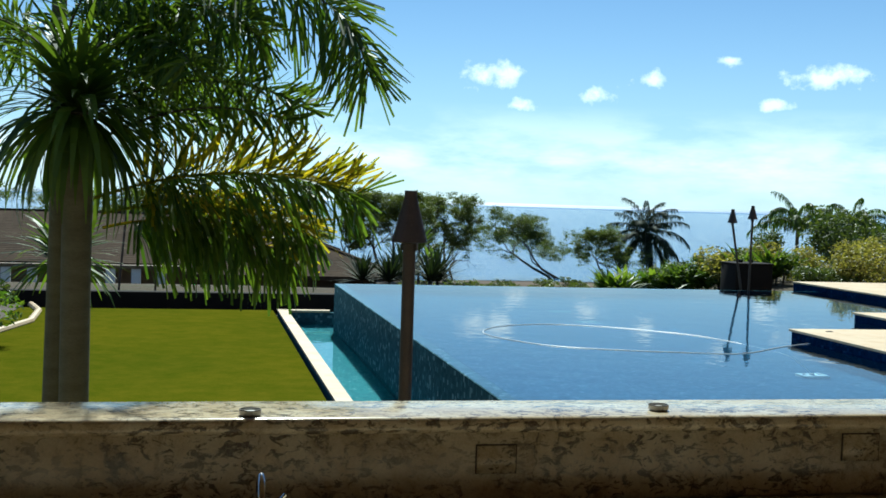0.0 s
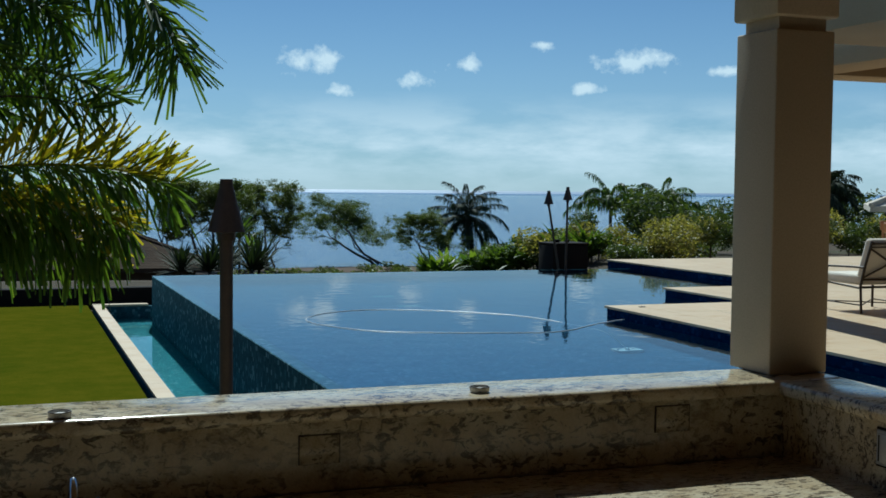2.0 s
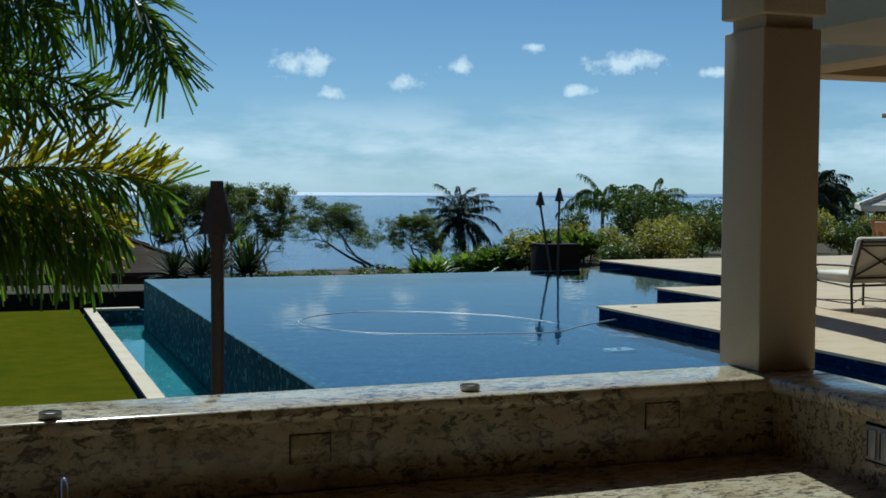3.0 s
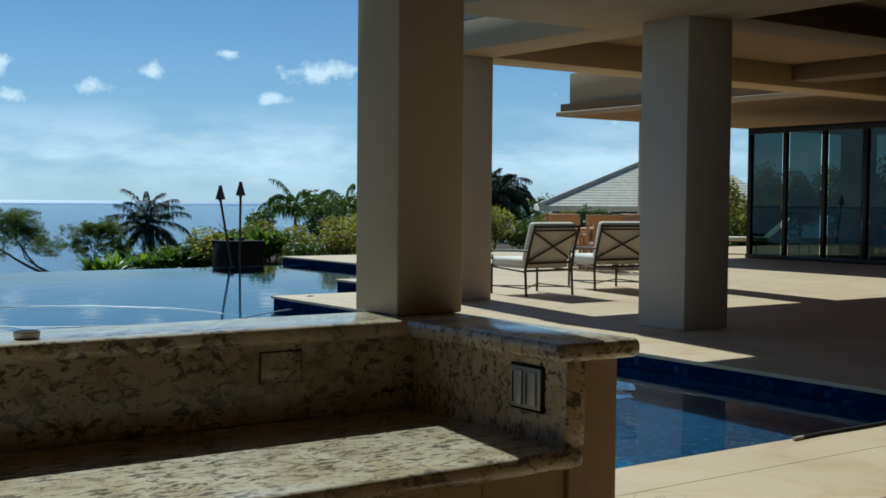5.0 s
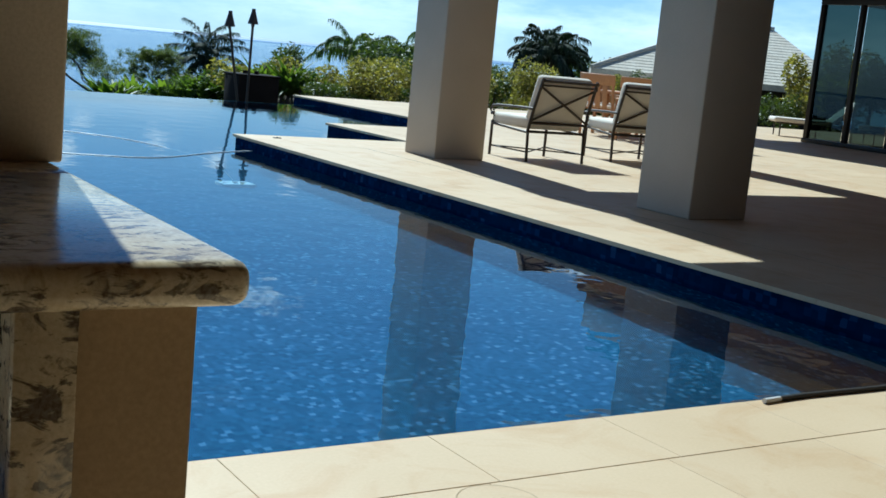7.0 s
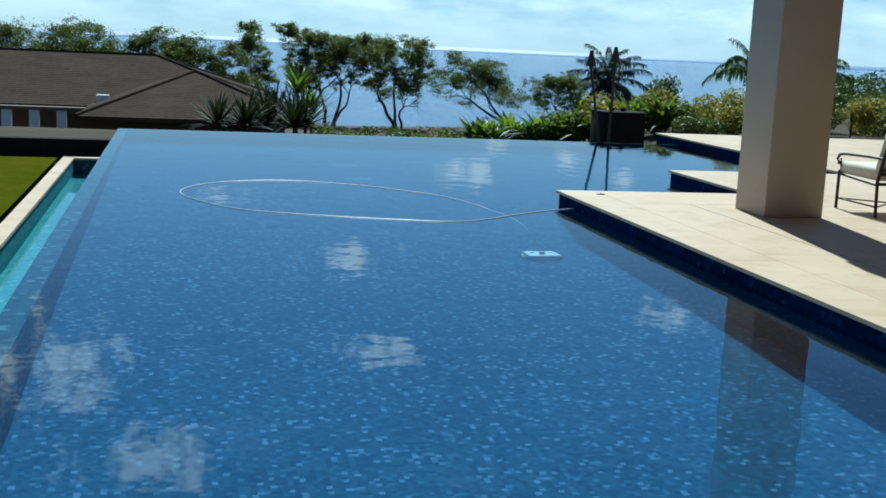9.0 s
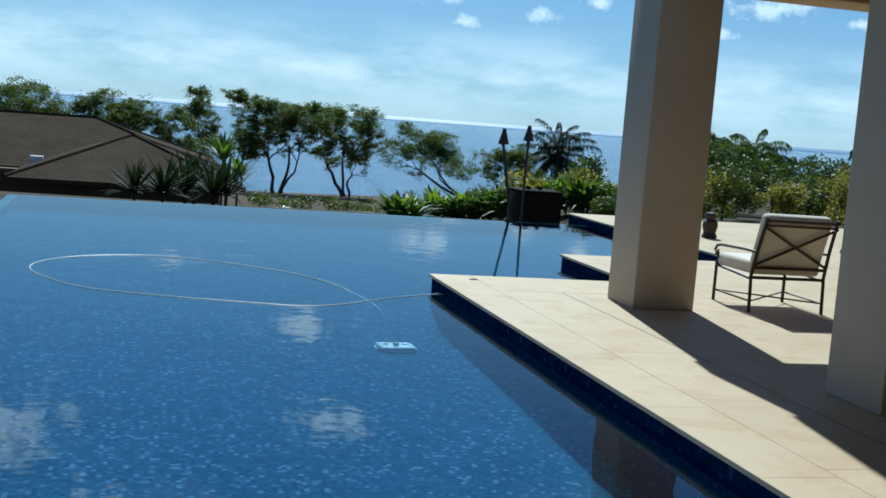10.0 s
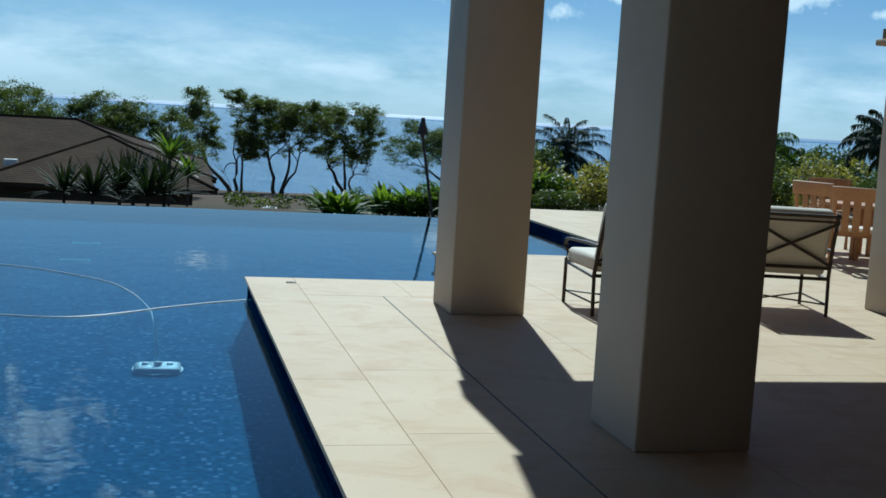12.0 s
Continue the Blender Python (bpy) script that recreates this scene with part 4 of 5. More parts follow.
for i in range(16):
    x = 15.6 + i * 1.25
    shrub("hedge_shrub", "taller green garden shrub behind the deck hedge", (x, 30.6 + (i % 3) * 0.9, -0.6), (1.1, 0.9, 1.15 + 0.35 * math.sin(i * 1.7)), 1900, 0.075, 150 + i, M["leaf_hedge" if i % 2 else "leaf_bloom"], "back hedge")
for i in range(30):
    u = (i * 0.618 + 0.1) % 1
    y = 29.0 + (i * 0.381 % 1) * 5.0
    x = 4.69 + (0.235 + 0.19 * u) * (y - 1.73)
    g = ground_z(x, y)
    h = max(0.45, 1.57 - (0.064 - 0.030 * fade(0.25, 0.62, u) + 0.008 * math.sin(i * 2.3)) * (y - 1.73) - g)
    if i % 3 != 1:
        blade_plant("broadleaf_plant", "green broad-leaved garden plant beyond the pool", (x, y, g), 34, h * 1.0, 0.06 + 0.025 * (i % 3), 200 + i, M["leaf_bright" if i % 4 else "leaf_garden"], (0.35, 1.5), 1.0, trunk=0.12, group="poolside plants")
    else:
        shrub("garden_shrub", "low green leafy shrub beyond the pool's far edge", (x, y, g), (0.6, 0.5, h * 0.75), 900, 0.06, 500 + i, M["leaf_garden" if i % 3 else "leaf_bright"], "poolside shrubs")
for i, (x, y) in enumerate(((20.5, 62.0), (22.5, 64.0), (18.0, 66.0), (15.5, 60.0), (12.0, 58.0))):
    shrub("garden_shrub", "dry olive shrub on the bare slope", (x, y, ground_z(x, y)), (1.5, 1.2, 0.9), 700, 0.10, 560 + i, M["leaf_kiawe"], "slope bushes")
for i in range(6):
    x, y = 15.5 + i * 1.3, 33.0 + (i * 0.618 % 1) * 8
    shrub("garden_shrub", "low leafy shrub on the slope below the pool", (x, y, ground_z(x, y)), (1.1, 0.9, 0.75), 800, 0.10, 240 + i, M["leaf_hedge" if i % 2 else "leaf_kiawe"], "slope shrubs")
for i, (x, y, ln) in enumerate(((5.2, 33.0, 1.0), (5.9, 32.5, 1.1), (6.5, 33.6, 1.3), (7.2, 33.0, 1.2), (6.8, 35.0, 1.4), (7.6, 34.0, 1.3))):
    blade_plant("spiky_plant", "dark spiky rosette plant on the slope", (x, y, ground_z(x, y)), 80, ln, 0.04, 270 + i, M["leaf_dark"], (0.1, 1.5), 0.5, trunk=0.35, group="slope plants")
blade_plant("banana_plant", "tall upright plant with a plume of green leaves", (7.75, 38.0, ground_z(7.75, 38)), 34, 1.15, 0.06, 290, M["leaf_garden"], (0.7, 1.52), 0.9, trunk=1.35, group="banana plants")
blade_plant("banana_plant", "tall upright plant with a plume of green leaves", (8.3, 39.0, ground_z(8.3, 39)), 40, 1.0, 0.05, 291, M["leaf_garden"], (0.3, 1.5), 1.0, trunk=0.9, group="banana plants")

# trees by the beach
TREES = [(13.4, 115, 10.0, 4.0, 0.2), (19.4, 116, 9.5, 4.2, -0.2), (25.0, 117, 9.3, 4.3, 0.25), (40.6, 141, 8.6, 5.6, 0.0), (6.2, 104, 7.4, 4.2, 0.2), (1.2, 103, 8.1, 5.0, -0.1), (-4.4, 102, 8.5, 5.4, 0.1), (-11, 102, 8.3, 5.5, 0.1), (50.0, 138, 6.8, 4.8, 0.1), (-20, 100, 8.5, 6.0, 0.1)]
FOOT_SHIFT = (1.2, -0.8, 0.5, -1.4)
for i, (x, y, h, s, lean) in enumerate(TREES):
    branching_tree("kiawe_tree", "wind-bent thorn tree with an airy flat crown by the beach", (x, y, ground_z(x, y)), h, s, 300 + i, M["leaf_kiawe"], lean=lean, foot=4.2 if 40 < x < 43 else FOOT_SHIFT[i % 4], group="beach trees")
for i in range(7):
    x, y = 27 + i * 4.6, 99 + (i * 7 % 5) * 2
    shrub("beach_shrub", "low dry shrub on the sandy slope", (x, y, ground_z(x, y)), (1.8, 1.4, 1.0), 500, 0.16, 340 + i, M["leaf_kiawe" if i % 2 else "leaf_hedge"], "beach shrubs", 5)
feather_palm("coconut_palm", "windblown coconut palm near the beach", (57.8, 143, ground_z(57.8, 143)), 6.2, 0.2, 30, 5.8, 1.5, 64, 0.06, 1.3, 11, M["leaf_dark"], lean=(-1.0, 0.3), elev=(-0.7, 1.5), droop=(0.7, 1.6), group="coconut palms")
for i, (x, y, h) in enumerate(((52.2, 95.2, 5.9), (57.4, 95.0, 5.7), (61.8, 97.0, 4.6))):
    feather_palm("coconut_palm", "tall feathery palm beyond the garden", (x, y, ground_z(x, y)), h, 0.16, 18, 4.4, 0.85, 64, 0.042, 2.0, 20 + i, M["leaf_palm"], elev=(0.5, 1.54), droop=(1.5, 2.5), group="coconut palms")
for i, (x, y, h) in enumerate(((45, 75, 5.0), (48, 80, 5.5), (53, 78, 5.2), (41, 68, 4.6), (58, 84, 5.8), (63, 88, 5.6), (68, 90, 5.8), (50, 60, 3.8))):
    shrub("garden_tree", "dense dark green garden tree beyond the hedge", (x, y, ground_z(x, y)), (3.2, 2.5, h), 2600, 0.2, 400 + i, M["leaf_hedge"], "garden trees", 9)
for i, (x, y, h) in enumerate(((35, 43, 2.1), (37.5, 47, 2.5), (40.5, 50, 2.4))):
    feather_palm("coconut_palm", "windblown palm beside the neighbouring roof", (x, y, ground_z(x, y)), h, 0.11, 22, 2.0, 0.5, 46, 0.034, 1.7, 60 + i, M["leaf_dark"], lean=(-0.3, 0), elev=(-0.1, 1.45), droop=(1.1, 2.0), group="coconut palms")


# ---- neighbouring houses ----
def hip_roof(verts, faces, x0, x1, y0, y1, ze, zr, rx0, rx1, ry):
    i = len(verts)
    verts += [(x0, y0, ze), (x1, y0, ze), (x1, y1, ze), (x0, y1, ze), (rx0, ry, zr), (rx1, ry, zr),
              (x0, y0, ze - 0.18), (x1, y0, ze - 0.18), (x1, y1, ze - 0.18), (x0, y1, ze - 0.18)]
    faces += [tuple(i + k for k in f) for f in ((0, 1, 5, 4), (1, 2, 5), (2, 3, 4, 5), (3, 0, 4), (0, 6, 7, 1), (1, 7, 8, 2), (2, 8, 9, 3), (3, 9, 6, 0), (9, 8, 7, 6))]


def courses(x0, x1, y0, y1, ze, zr, rx0, rx1, ry, rows, lift=0.03):
    """Shingle courses: stepped strips up the faces towards the camera and the right."""
    bm = bmesh.new()
    for face in (((x0, y0, ze), (x1, y0, ze), (rx0, ry, zr), (rx1, ry, zr)), ((x1, y0, ze), (x1, y1, ze), (rx1, ry, zr), (rx1, ry, zr)), ((x0, y1, ze), (x0, y0, ze), (rx0, ry, zr), (rx0, ry, zr))):
        a, b, c, d = (Vector(p) for p in face)
        for k in range(rows):
            f, g = k / rows, (k + 1.12) / rows
            p, q = a.lerp(c, f), b.lerp(d, f)
            r, s = b.lerp(d, min(1, g)), a.lerp(c, min(1, g))
            up = Vector((0, 0, lift))
            v = [bm.verts.new(w) for w in (p + up * 1.6, q + up * 1.6, r + up * 0.4, s + up * 0.4, p, q)]
            bm.faces.new((v[0], v[1], v[2], v[3]))
            bm.faces.new((v[4], v[5], v[1], v[0]))
    return bm


def ridge_caps(pairs, parent, mat, r=0.11):
    for a, b in pairs:
        part("ridge_cap", bar([a, b], r, 6), mat, parent)


def beach_house():
    h = thing("beach_house", "low brown house with shingled hip roofs below the garden", "house")
    verts, faces = [], []
    R1 = (-0.1, 9.9, 54.0, 71.8, -2.2, -0.45, 4.9, 5.1, 62.9)
    R2 = (-34.0, 10.2, 62.0, 82.0, -2.25, 0.12, -26.0, 2.9, 72.0)
    hip_roof(verts, faces, *R1)
    hip_roof(verts, faces, *R2)
    roof = from_arrays("roof", verts, faces, M["shingle_dark"], h)
    for R in (R1, R2):
        part("shingle_course", courses(*R, rows=30, lift=0.009), M["shingle_dark"], roof)
    for (x0, x1, y0, y1, ze, zr, a, b, ry) in (R1, R2):
        ridge_caps((((a, ry, zr + 0.05), (b, ry, zr + 0.05)), ((b, ry, zr + 0.05), (x1, y0, ze + 0.05)), ((b, ry, zr + 0.05), (x1, y1, ze + 0.05)), ((a, ry, zr + 0.05), (x0, y0, ze + 0.05))), roof, M["shingle_dark"], 0.07)
    part("wall", boxed(1.0, 8.9, 55.4, 70, -6.5, -2.4), M["beam"], h)
    part("wall", boxed(-33.0, 9.0, 64.0, 81, -6.5, -2.44), M["beam"], h)
    for i in range(7):
        x = -9.0 + i * 1.25
        part("post", boxed(x, x + 0.45, 60.6, 60.9, -5.0, -2.45), M["white"], h)
    part("porch_beam", boxed(-10, 0.5, 60.5, 61.0, -2.43, -2.26), M["beam"], h)
    part("chimney", boxed(0.2, 0.8, 62.4, 63.0, -2.2, -1.72), M["white"], h)
    return h


def thatched_house():
    h = thing("neighbour_house", "neighbouring house with a pale grey shingle hip roof", "house", (28.2, 32.2, 0), -38.5)
    verts, faces = [], []
    R1 = (0.0, 8.6, 0.0, 9.0, 1.1, 3.05, 4.7, 6.4, 4.5)
    R2 = (0.6, 4.6, -3.2, -0.4, 0.1, 0.75, 2.0, 3.2, -1.8)
    hip_roof(verts, faces, *R1)
    hip_roof(verts, faces, *R2)
    roof = from_arrays("roof", verts, faces, M["shingle_light"], h)
    for R, n in ((R1, 20), (R2, 8)):
        x0, x1, y0, y1, ze, zr, a, b, ry = R
        part("shingle_course", courses(*R, rows=n, lift=0.012), M["shingle_light"], roof)
        ridge_caps((((a, ry, zr + 0.05), (b, ry, zr + 0.05)), ((a, ry, zr + 0.05), (x0, y0, ze + 0.05))), roof, M["shingle_light"], 0.08)
    part("wall", boxed(0.8, 7.8, 0.8, 8.2, -1.5, 0.915), M["unlit_dark"], h)
    part("wall", boxed(1.0, 4.2, -2.8, -0.8, -1.5, -0.085), M["unlit_dark"], h)
    return h


beach_house()
thatched_house()


# ---- furniture and small things ----
def lounge_chair(at, rz, group="lounge chairs"):
    c = thing("lounge_chair", "low iron lounge chair with cream cushions and a cross-braced back", "chair", at, rz, group)
    W, D = 0.40, 0.37
    ir = M["iron"]
    for s in (-1, 1):
        part("front_leg", bar([(s * W, D, 0), (s * W, D, 0.40)], 0.017), ir, c)
        part("rear_leg", bar([(s * W, -D, 0), (s * W, -D + 0.02, 0.3), (s * W, -D + 0.03, 0.36)], 0.017), ir, c)
        part("side_rail", bar([(s * W, D, 0.37), (s * W, -D + 0.03, 0.33)], 0.015), ir, c)
        part("stretcher", bar([(s * W, D, 0.11), (s * W, -D, 0.11)], 0.009), ir, c)
        part("back_post", bar([(s * W, -D + 0.03, 0.34), (s * (W - 0.01), -D - 0.04, 0.62), (s * (W - 0.02), -D - 0.15, 0.95)], 0.018), ir, c)
        arm = [(s * W, -D - 0.03, 0.60), (s * W, -D + 0.2, 0.60), (s * W, D - 0.08, 0.585), (s * W, D + 0.02, 0.57), (s * W, D + 0.06, 0.52), (s * W, D + 0.03, 0.475), (s * W, D - 0.02, 0.49), (s * W, D - 0.01, 0.53)]
        part("armrest", bar(arm, 0.015), ir, c)
        part("arm_support", bar([(s * W, D, 0.39), (s * W, D - 0.03, 0.46), (s * W, D + 0.03, 0.5)], 0.012), ir, c)
    part("front_rail", bar([(-W, D, 0.37), (W, D, 0.37)], 0.014), ir, c)
    part("rear_rail", bar([(-W, -D + 0.03, 0.34), (W, -D + 0.03, 0.34)], 0.016), ir, c)
    part("stretcher", bar([(-W, D, 0.11), (W, -D, 0.11)], 0.008), ir, c)
    part("stretcher", bar([(-W, -D, 0.11), (W, D, 0.11)], 0.008), ir, c)

    def back(x, z):
        return (x, -D - 0.04 - (z - 0.62) * 0.333 - 0.012, z)
    part("back_rail", bar([back(-W, 0.92), back(W, 0.92)], 0.016), ir, c)
    part("back_rail", bar([back(-W, 0.87), back(W, 0.87)], 0.011), ir, c)
    part("back_rail", bar([back(-W, 0.44), back(W, 0.44)], 0.016), ir, c)
    part("cross_brace", bar([back(-W, 0.46), back(W, 0.86)], 0.014), ir, c)
    part("cross_brace", bar([back(W, 0.46), back(-W, 0.86)], 0.014), ir, c)
    part("seat_cushion", boxed(-W + 0.02, W - 0.02, -D + 0.06, D + 0.05, 0.365, 0.50, bevel=0.045, seg=4), M["cushion"], c)
    bm = boxed(-W + 0.03, W - 0.03, -0.065, 0.065, 0, 0.56, bevel=0.05, seg=4)
    bm.transform(Matrix.Translation((0, -D + 0.115, 0.44)) @ Matrix.Rotation(radians(18), 4, "X"))
    part("back_cushion", bm, M["cushion"], c)
    return c


chair = lounge_chair((11.45, 12.34, 0), 0)
copy_thing(chair, pose(13.05, 12.60, 0, 0, 0, -12))
copy_thing(chair, pose(17.3, 15.7, 0, 0, 0, -30))


def chaise(at, rz):
    c = thing("chaise_longue", "cream cushioned iron chaise beyond the glass doors", "chaise", at, rz, "chaises")
    for x in (-0.3, 0.3):
        for y in (-0.8, 0.0, 0.8):
            part("leg", bar([(x, y, 0), (x, y, 0.3)], 0.016), M["iron"], c)
        part("side_rail", bar([(x, -0.85, 0.3), (x, 0.9, 0.3)], 0.016), M["iron"], c)
    part("cushion", boxed(-0.32, 0.32, -0.35, 0.95, 0.317, 0.42, bevel=0.04, seg=3), M["cushion"], c)
    bm = boxed(-0.32, 0.32, -0.05, 0.05, 0, 0.75, bevel=0.04, seg=3)
    bm.transform(Matrix.Translation((0, -0.36, 0.38)) @ Matrix.Rotation(radians(48), 4, "X"))
    part("back_cushion", bm, M["cushion"], c)
    return c


ch = chaise((24.6, 19.6, 0), 55)
copy_thing(ch, pose(26.0, 18.2, 0, 0, 0, 60))
copy_thing(chair, pose(26.2, 16.6, 0, 0, 0, 120))


def dining_chair(at, rz):
    c = thing("dining_chair", "tall iron patio chair with cream seat and back cushions", "chair", at, rz, "patio dining chairs")
    W, D, ir = 0.25, 0.25, M["iron"]
    for s in (-1, 1):
        part("front_leg", bar([(s * W, D, 0), (s * W, D, 0.62)], 0.014), ir, c)
        part("rear_leg", bar([(s * W, -D - 0.03, 0), (s * W, -D, 0.44), (s * W, -D - 0.08, 0.98)], 0.014), ir, c)
        part("armrest", bar([(s * W, -D - 0.03, 0.66), (s * W, 0, 0.66), (s * W, D, 0.62), (s * W, D + 0.04, 0.59)], 0.012), ir, c)
        part("stretcher", bar([(s * W, D, 0.18), (s * W, -D - 0.02, 0.18)], 0.009), ir, c)
    part("stretcher", bar([(-W, 0, 0.18), (W, 0, 0.18)], 0.009), ir, c)
    part("seat_frame", boxed(-W, W, -D, D, 0.40, 0.43, bevel=0.006), ir, c)
    part("back_rail", bar([(-W, -D - 0.08, 0.97), (0, -D - 0.085, 0.985), (W, -D - 0.08, 0.97)], 0.014), ir, c)
    part("cross_brace", bar([(-W, -D - 0.02, 0.55), (W, -D - 0.08, 0.94)], 0.011), ir, c)
    part("cross_brace", bar([(W, -D - 0.02, 0.55), (-W, -D - 0.08, 0.94)], 0.011), ir, c)
    part("seat_cushion", boxed(-W + 0.01, W - 0.01, -D + 0.02, D + 0.01, 0.432, 0.51, bevel=0.03, seg=3), M["cushion"], c)
    bm = boxed(-W + 0.02, W - 0.02, -0.035, 0.035, 0, 0.42, bevel=0.028, seg=3)
    bm.transform(Matrix.Translation((0, -D + 0.035, 0.53)) @ Matrix.Rotation(radians(9), 4, "X"))
    part("back_cushion", bm, M["cushion"], c)
    return c


dc = dining_chair((11.46, 6.28, 0), -125)
copy_thing(dc, pose(10.76, 5.36, 0, 0, 0, -20))
copy_thing(dc, pose(11.6, 4.5, 0, 0, 0, 10))
isl = thing("patio_counter", "stucco patio counter with a stone top, both coloured darker for the shade", "counter", (13.15, 5.55, 0))
# body and top take dark materials to paint in the patio's deep shade
part("body", boxed(-0.35, 0.35, -2.2, 2.2, 0, 0.98, bevel=0.01), M["unlit_dark"], isl)
part("top", boxed(-0.45, 0.45, -2.3, 2.3, 0.982, 1.03, bevel=0.015), M["beam"], isl)
table = thing("dining_table", "round iron patio table in the shade", "table", (12.0, 5.35, 0))
bm = bmesh.new()
bmesh.ops.create_cone(bm, cap_ends=True, segments=40, radius1=0.6, radius2=0.6, depth=0.04, matrix=Matrix.Translation((0, 0, 0.72)))
part("tabletop", bm, M["stucco"], table)
for k in range(4):
    a = math.pi / 4 + k * math.pi / 2
    part("leg", bar([(0.45 * math.cos(a), 0.45 * math.sin(a), 0), (0.2 * math.cos(a), 0.2 * math.sin(a), 0.35), (0.4 * math.cos(a), 0.4 * math.sin(a), 0.7)], 0.016), M["iron"], table)


def teak_chair(at, rz):
    c = thing("teak_chair", "varnished teak armchair with a slatted curved back", "chair", at, rz, "teak dining chairs")
    W, D, tk = 0.28, 0.26, M["teak"]
    for s in (-1, 1):
        part("front_leg", boxed(s * W - 0.025, s * W + 0.025, D - 0.05, D, 0, 0.64, bevel=0.006), tk, c)
        part("rear_leg", bar([(s * W, -D, 0), (s * W, -D, 0.45), (s * W * 0.95, -D - 0.1, 1.0)], 0.028), tk, c)
        part("armrest", boxed(s * W - 0.035, s * W + 0.035, -D - 0.02, D + 0.02, 0.64, 0.67, bevel=0.01), tk, c)
    for k in range(6):
        y = -D + 0.03 + k * 0.085
        part("seat_slat", boxed(-W, W, y, y + 0.07, 0.43, 0.455, bevel=0.005), tk, c)
    bm = boxed(-W - 0.035, W + 0.035, -0.018, 0.018, 0.0, 0.18, bevel=0.012, seg=3)
    bm.transform(Matrix.Translation((0, -D - 0.085, 0.845)) @ Matrix.Rotation(radians(11), 4, "X"))
    part("top_rail", bm, tk, c)
    for x in (-0.13, 0.0, 0.13):
        bm = boxed(-0.045, 0.045, -0.009, 0.009, 0.0, 0.40, bevel=0.005)
        bm.transform(Matrix.Translation((x, -D - 0.005, 0.455)) @ Matrix.Rotation(radians(11), 4, "X"))
        part("back_slat", bm, tk, c)
    part("apron", boxed(-W, W, D - 0.045, D - 0.02, 0.36, 0.425, bevel=0.004), tk, c)
    part("seat_cushion", boxed(-W + 0.03, W - 0.03, -D + 0.04, D - 0.01, 0.457, 0.51, bevel=0.02, seg=3), M["cushion"], c)
    return c


tc = teak_chair((16.05, 15.95, 0), -35)
copy_thing(tc, pose(16.2, 16.9, 0, 0, 0, -65))
copy_thing(tc, pose(16.95, 17.85, 0, 0, 0, 170))
copy_thing(tc, pose(17.65, 17.1, 0, 0, 0, 95))
tt = thing("teak_table", "round varnished teak garden table on the deck", "table", (16.87, 17.02, 0))
bm = bmesh.new()
bmesh.ops.create_cone(bm, cap_ends=True, segments=40, radius1=0.65, radius2=0.65, depth=0.04, matrix=Matrix.Translation((0, 0, 0.73)))
part("tabletop", bm, M["teak"], tt)
for k in range(4):
    a = math.pi / 4 + k * math.pi / 2
    x, y = 0.42 * math.cos(a), 0.42 * math.sin(a)
    part("leg", boxed(x - 0.035, x + 0.035, y - 0.035, y + 0.035, 0, 0.709, bevel=0.008), M["teak"], tt)


def tiki_torch(at, height, lean, label, head=0.30, r=0.022, group="tiki torches"):
    t = thing("tiki_torch", label, "torch", at, group=group)
    L = Vector((lean[0], lean[1], height - head))
    part("pole", bar([(0, 0, 0), tuple(L * 0.5), tuple(L)], r, 10), M["bamboo"], t)
    prof = [(0.55, -0.02), (1.0, 0.0), (0.98, 0.03), (0.62, 0.5), (0.36, 0.86), (0.34, 1.0), (0.0, 1.0)]
    bm = bmesh.new()
    rings = []
    for rr, zz in prof:
        rings.append([bm.verts.new((L.x + math.cos(2 * math.pi * k / 16) * rr * head * 0.36, L.y + math.sin(2 * math.pi * k / 16) * rr * head * 0.36, L.z + zz * head)) for k in range(16)])
    for a, b in zip(rings, rings[1:]):
        for k in range(16):
            bm.faces.new((a[k], a[(k + 1) % 16], b[(k + 1) % 16], b[k]))
    bmesh.ops.remove_doubles(bm, verts=bm.verts, dist=0.0005)
    part("torch_head", bm, M["bamboo"], t, "dark copper cone-shaped torch head")
    part("collar", bar([tuple(L + Vector((0, 0, -0.05))), tuple(L + Vector((0, 0, 0.0)))], r * 1.35, 10), M["iron"], t)
    return t


tiki_torch((1.845, 6.3, -0.8), 2.41, (0, 0), "dark tiki torch with a cone head standing in the lawn", 0.30, 0.038)
tiki_torch((12.52, 23.55, -1.4), 2.94, (-0.48, 0), "slim leaning tiki torch beside the dark planter", 0.3, 0.026)
tiki_torch((12.57, 23.75, -1.4), 3.03, (0.04, 0), "slim upright tiki torch beside the dark planter", 0.3, 0.026)
tiki_torch((-1.2, 27.0, -1.4), 2.9, (0.2, 0), "slim leaning tiki torch behind the lawn", 0.3, 0.026)
tiki_torch((-0.4, 27.4, -1.4), 2.9, (0.15, 0), "slim tiki torch behind the lawn", 0.3, 0.026)

pl = thing("planter", "dark square planter box beyond the pool's far edge", "planter", (13.62, 26.0, -1.10))
part("body", boxed(-0.48, 0.48, -0.42, 0.42, -0.6, 1.31, bevel=0.02), M["planter"], pl)
part("rim", boxed(-0.50, 0.50, -0.44, 0.44, 1.312, 1.36, bevel=0.015), M["planter"], pl)
for x in (-0.17, 0.1):
    part("spout", bar([(x, 0, 1.36), (x, 0, 1.43)], 0.055, 10), M["planter"], pl)

# carved garden figure, kept as one plain shape
bm = bmesh.new()
prof = [(0.0, 0.0), (0.12, 0.0), (0.13, 0.05), (0.10, 0.12), (0.13, 0.25), (0.12, 0.36), (0.075, 0.41), (0.095, 0.47), (0.08, 0.54), (0.0, 0.56)]
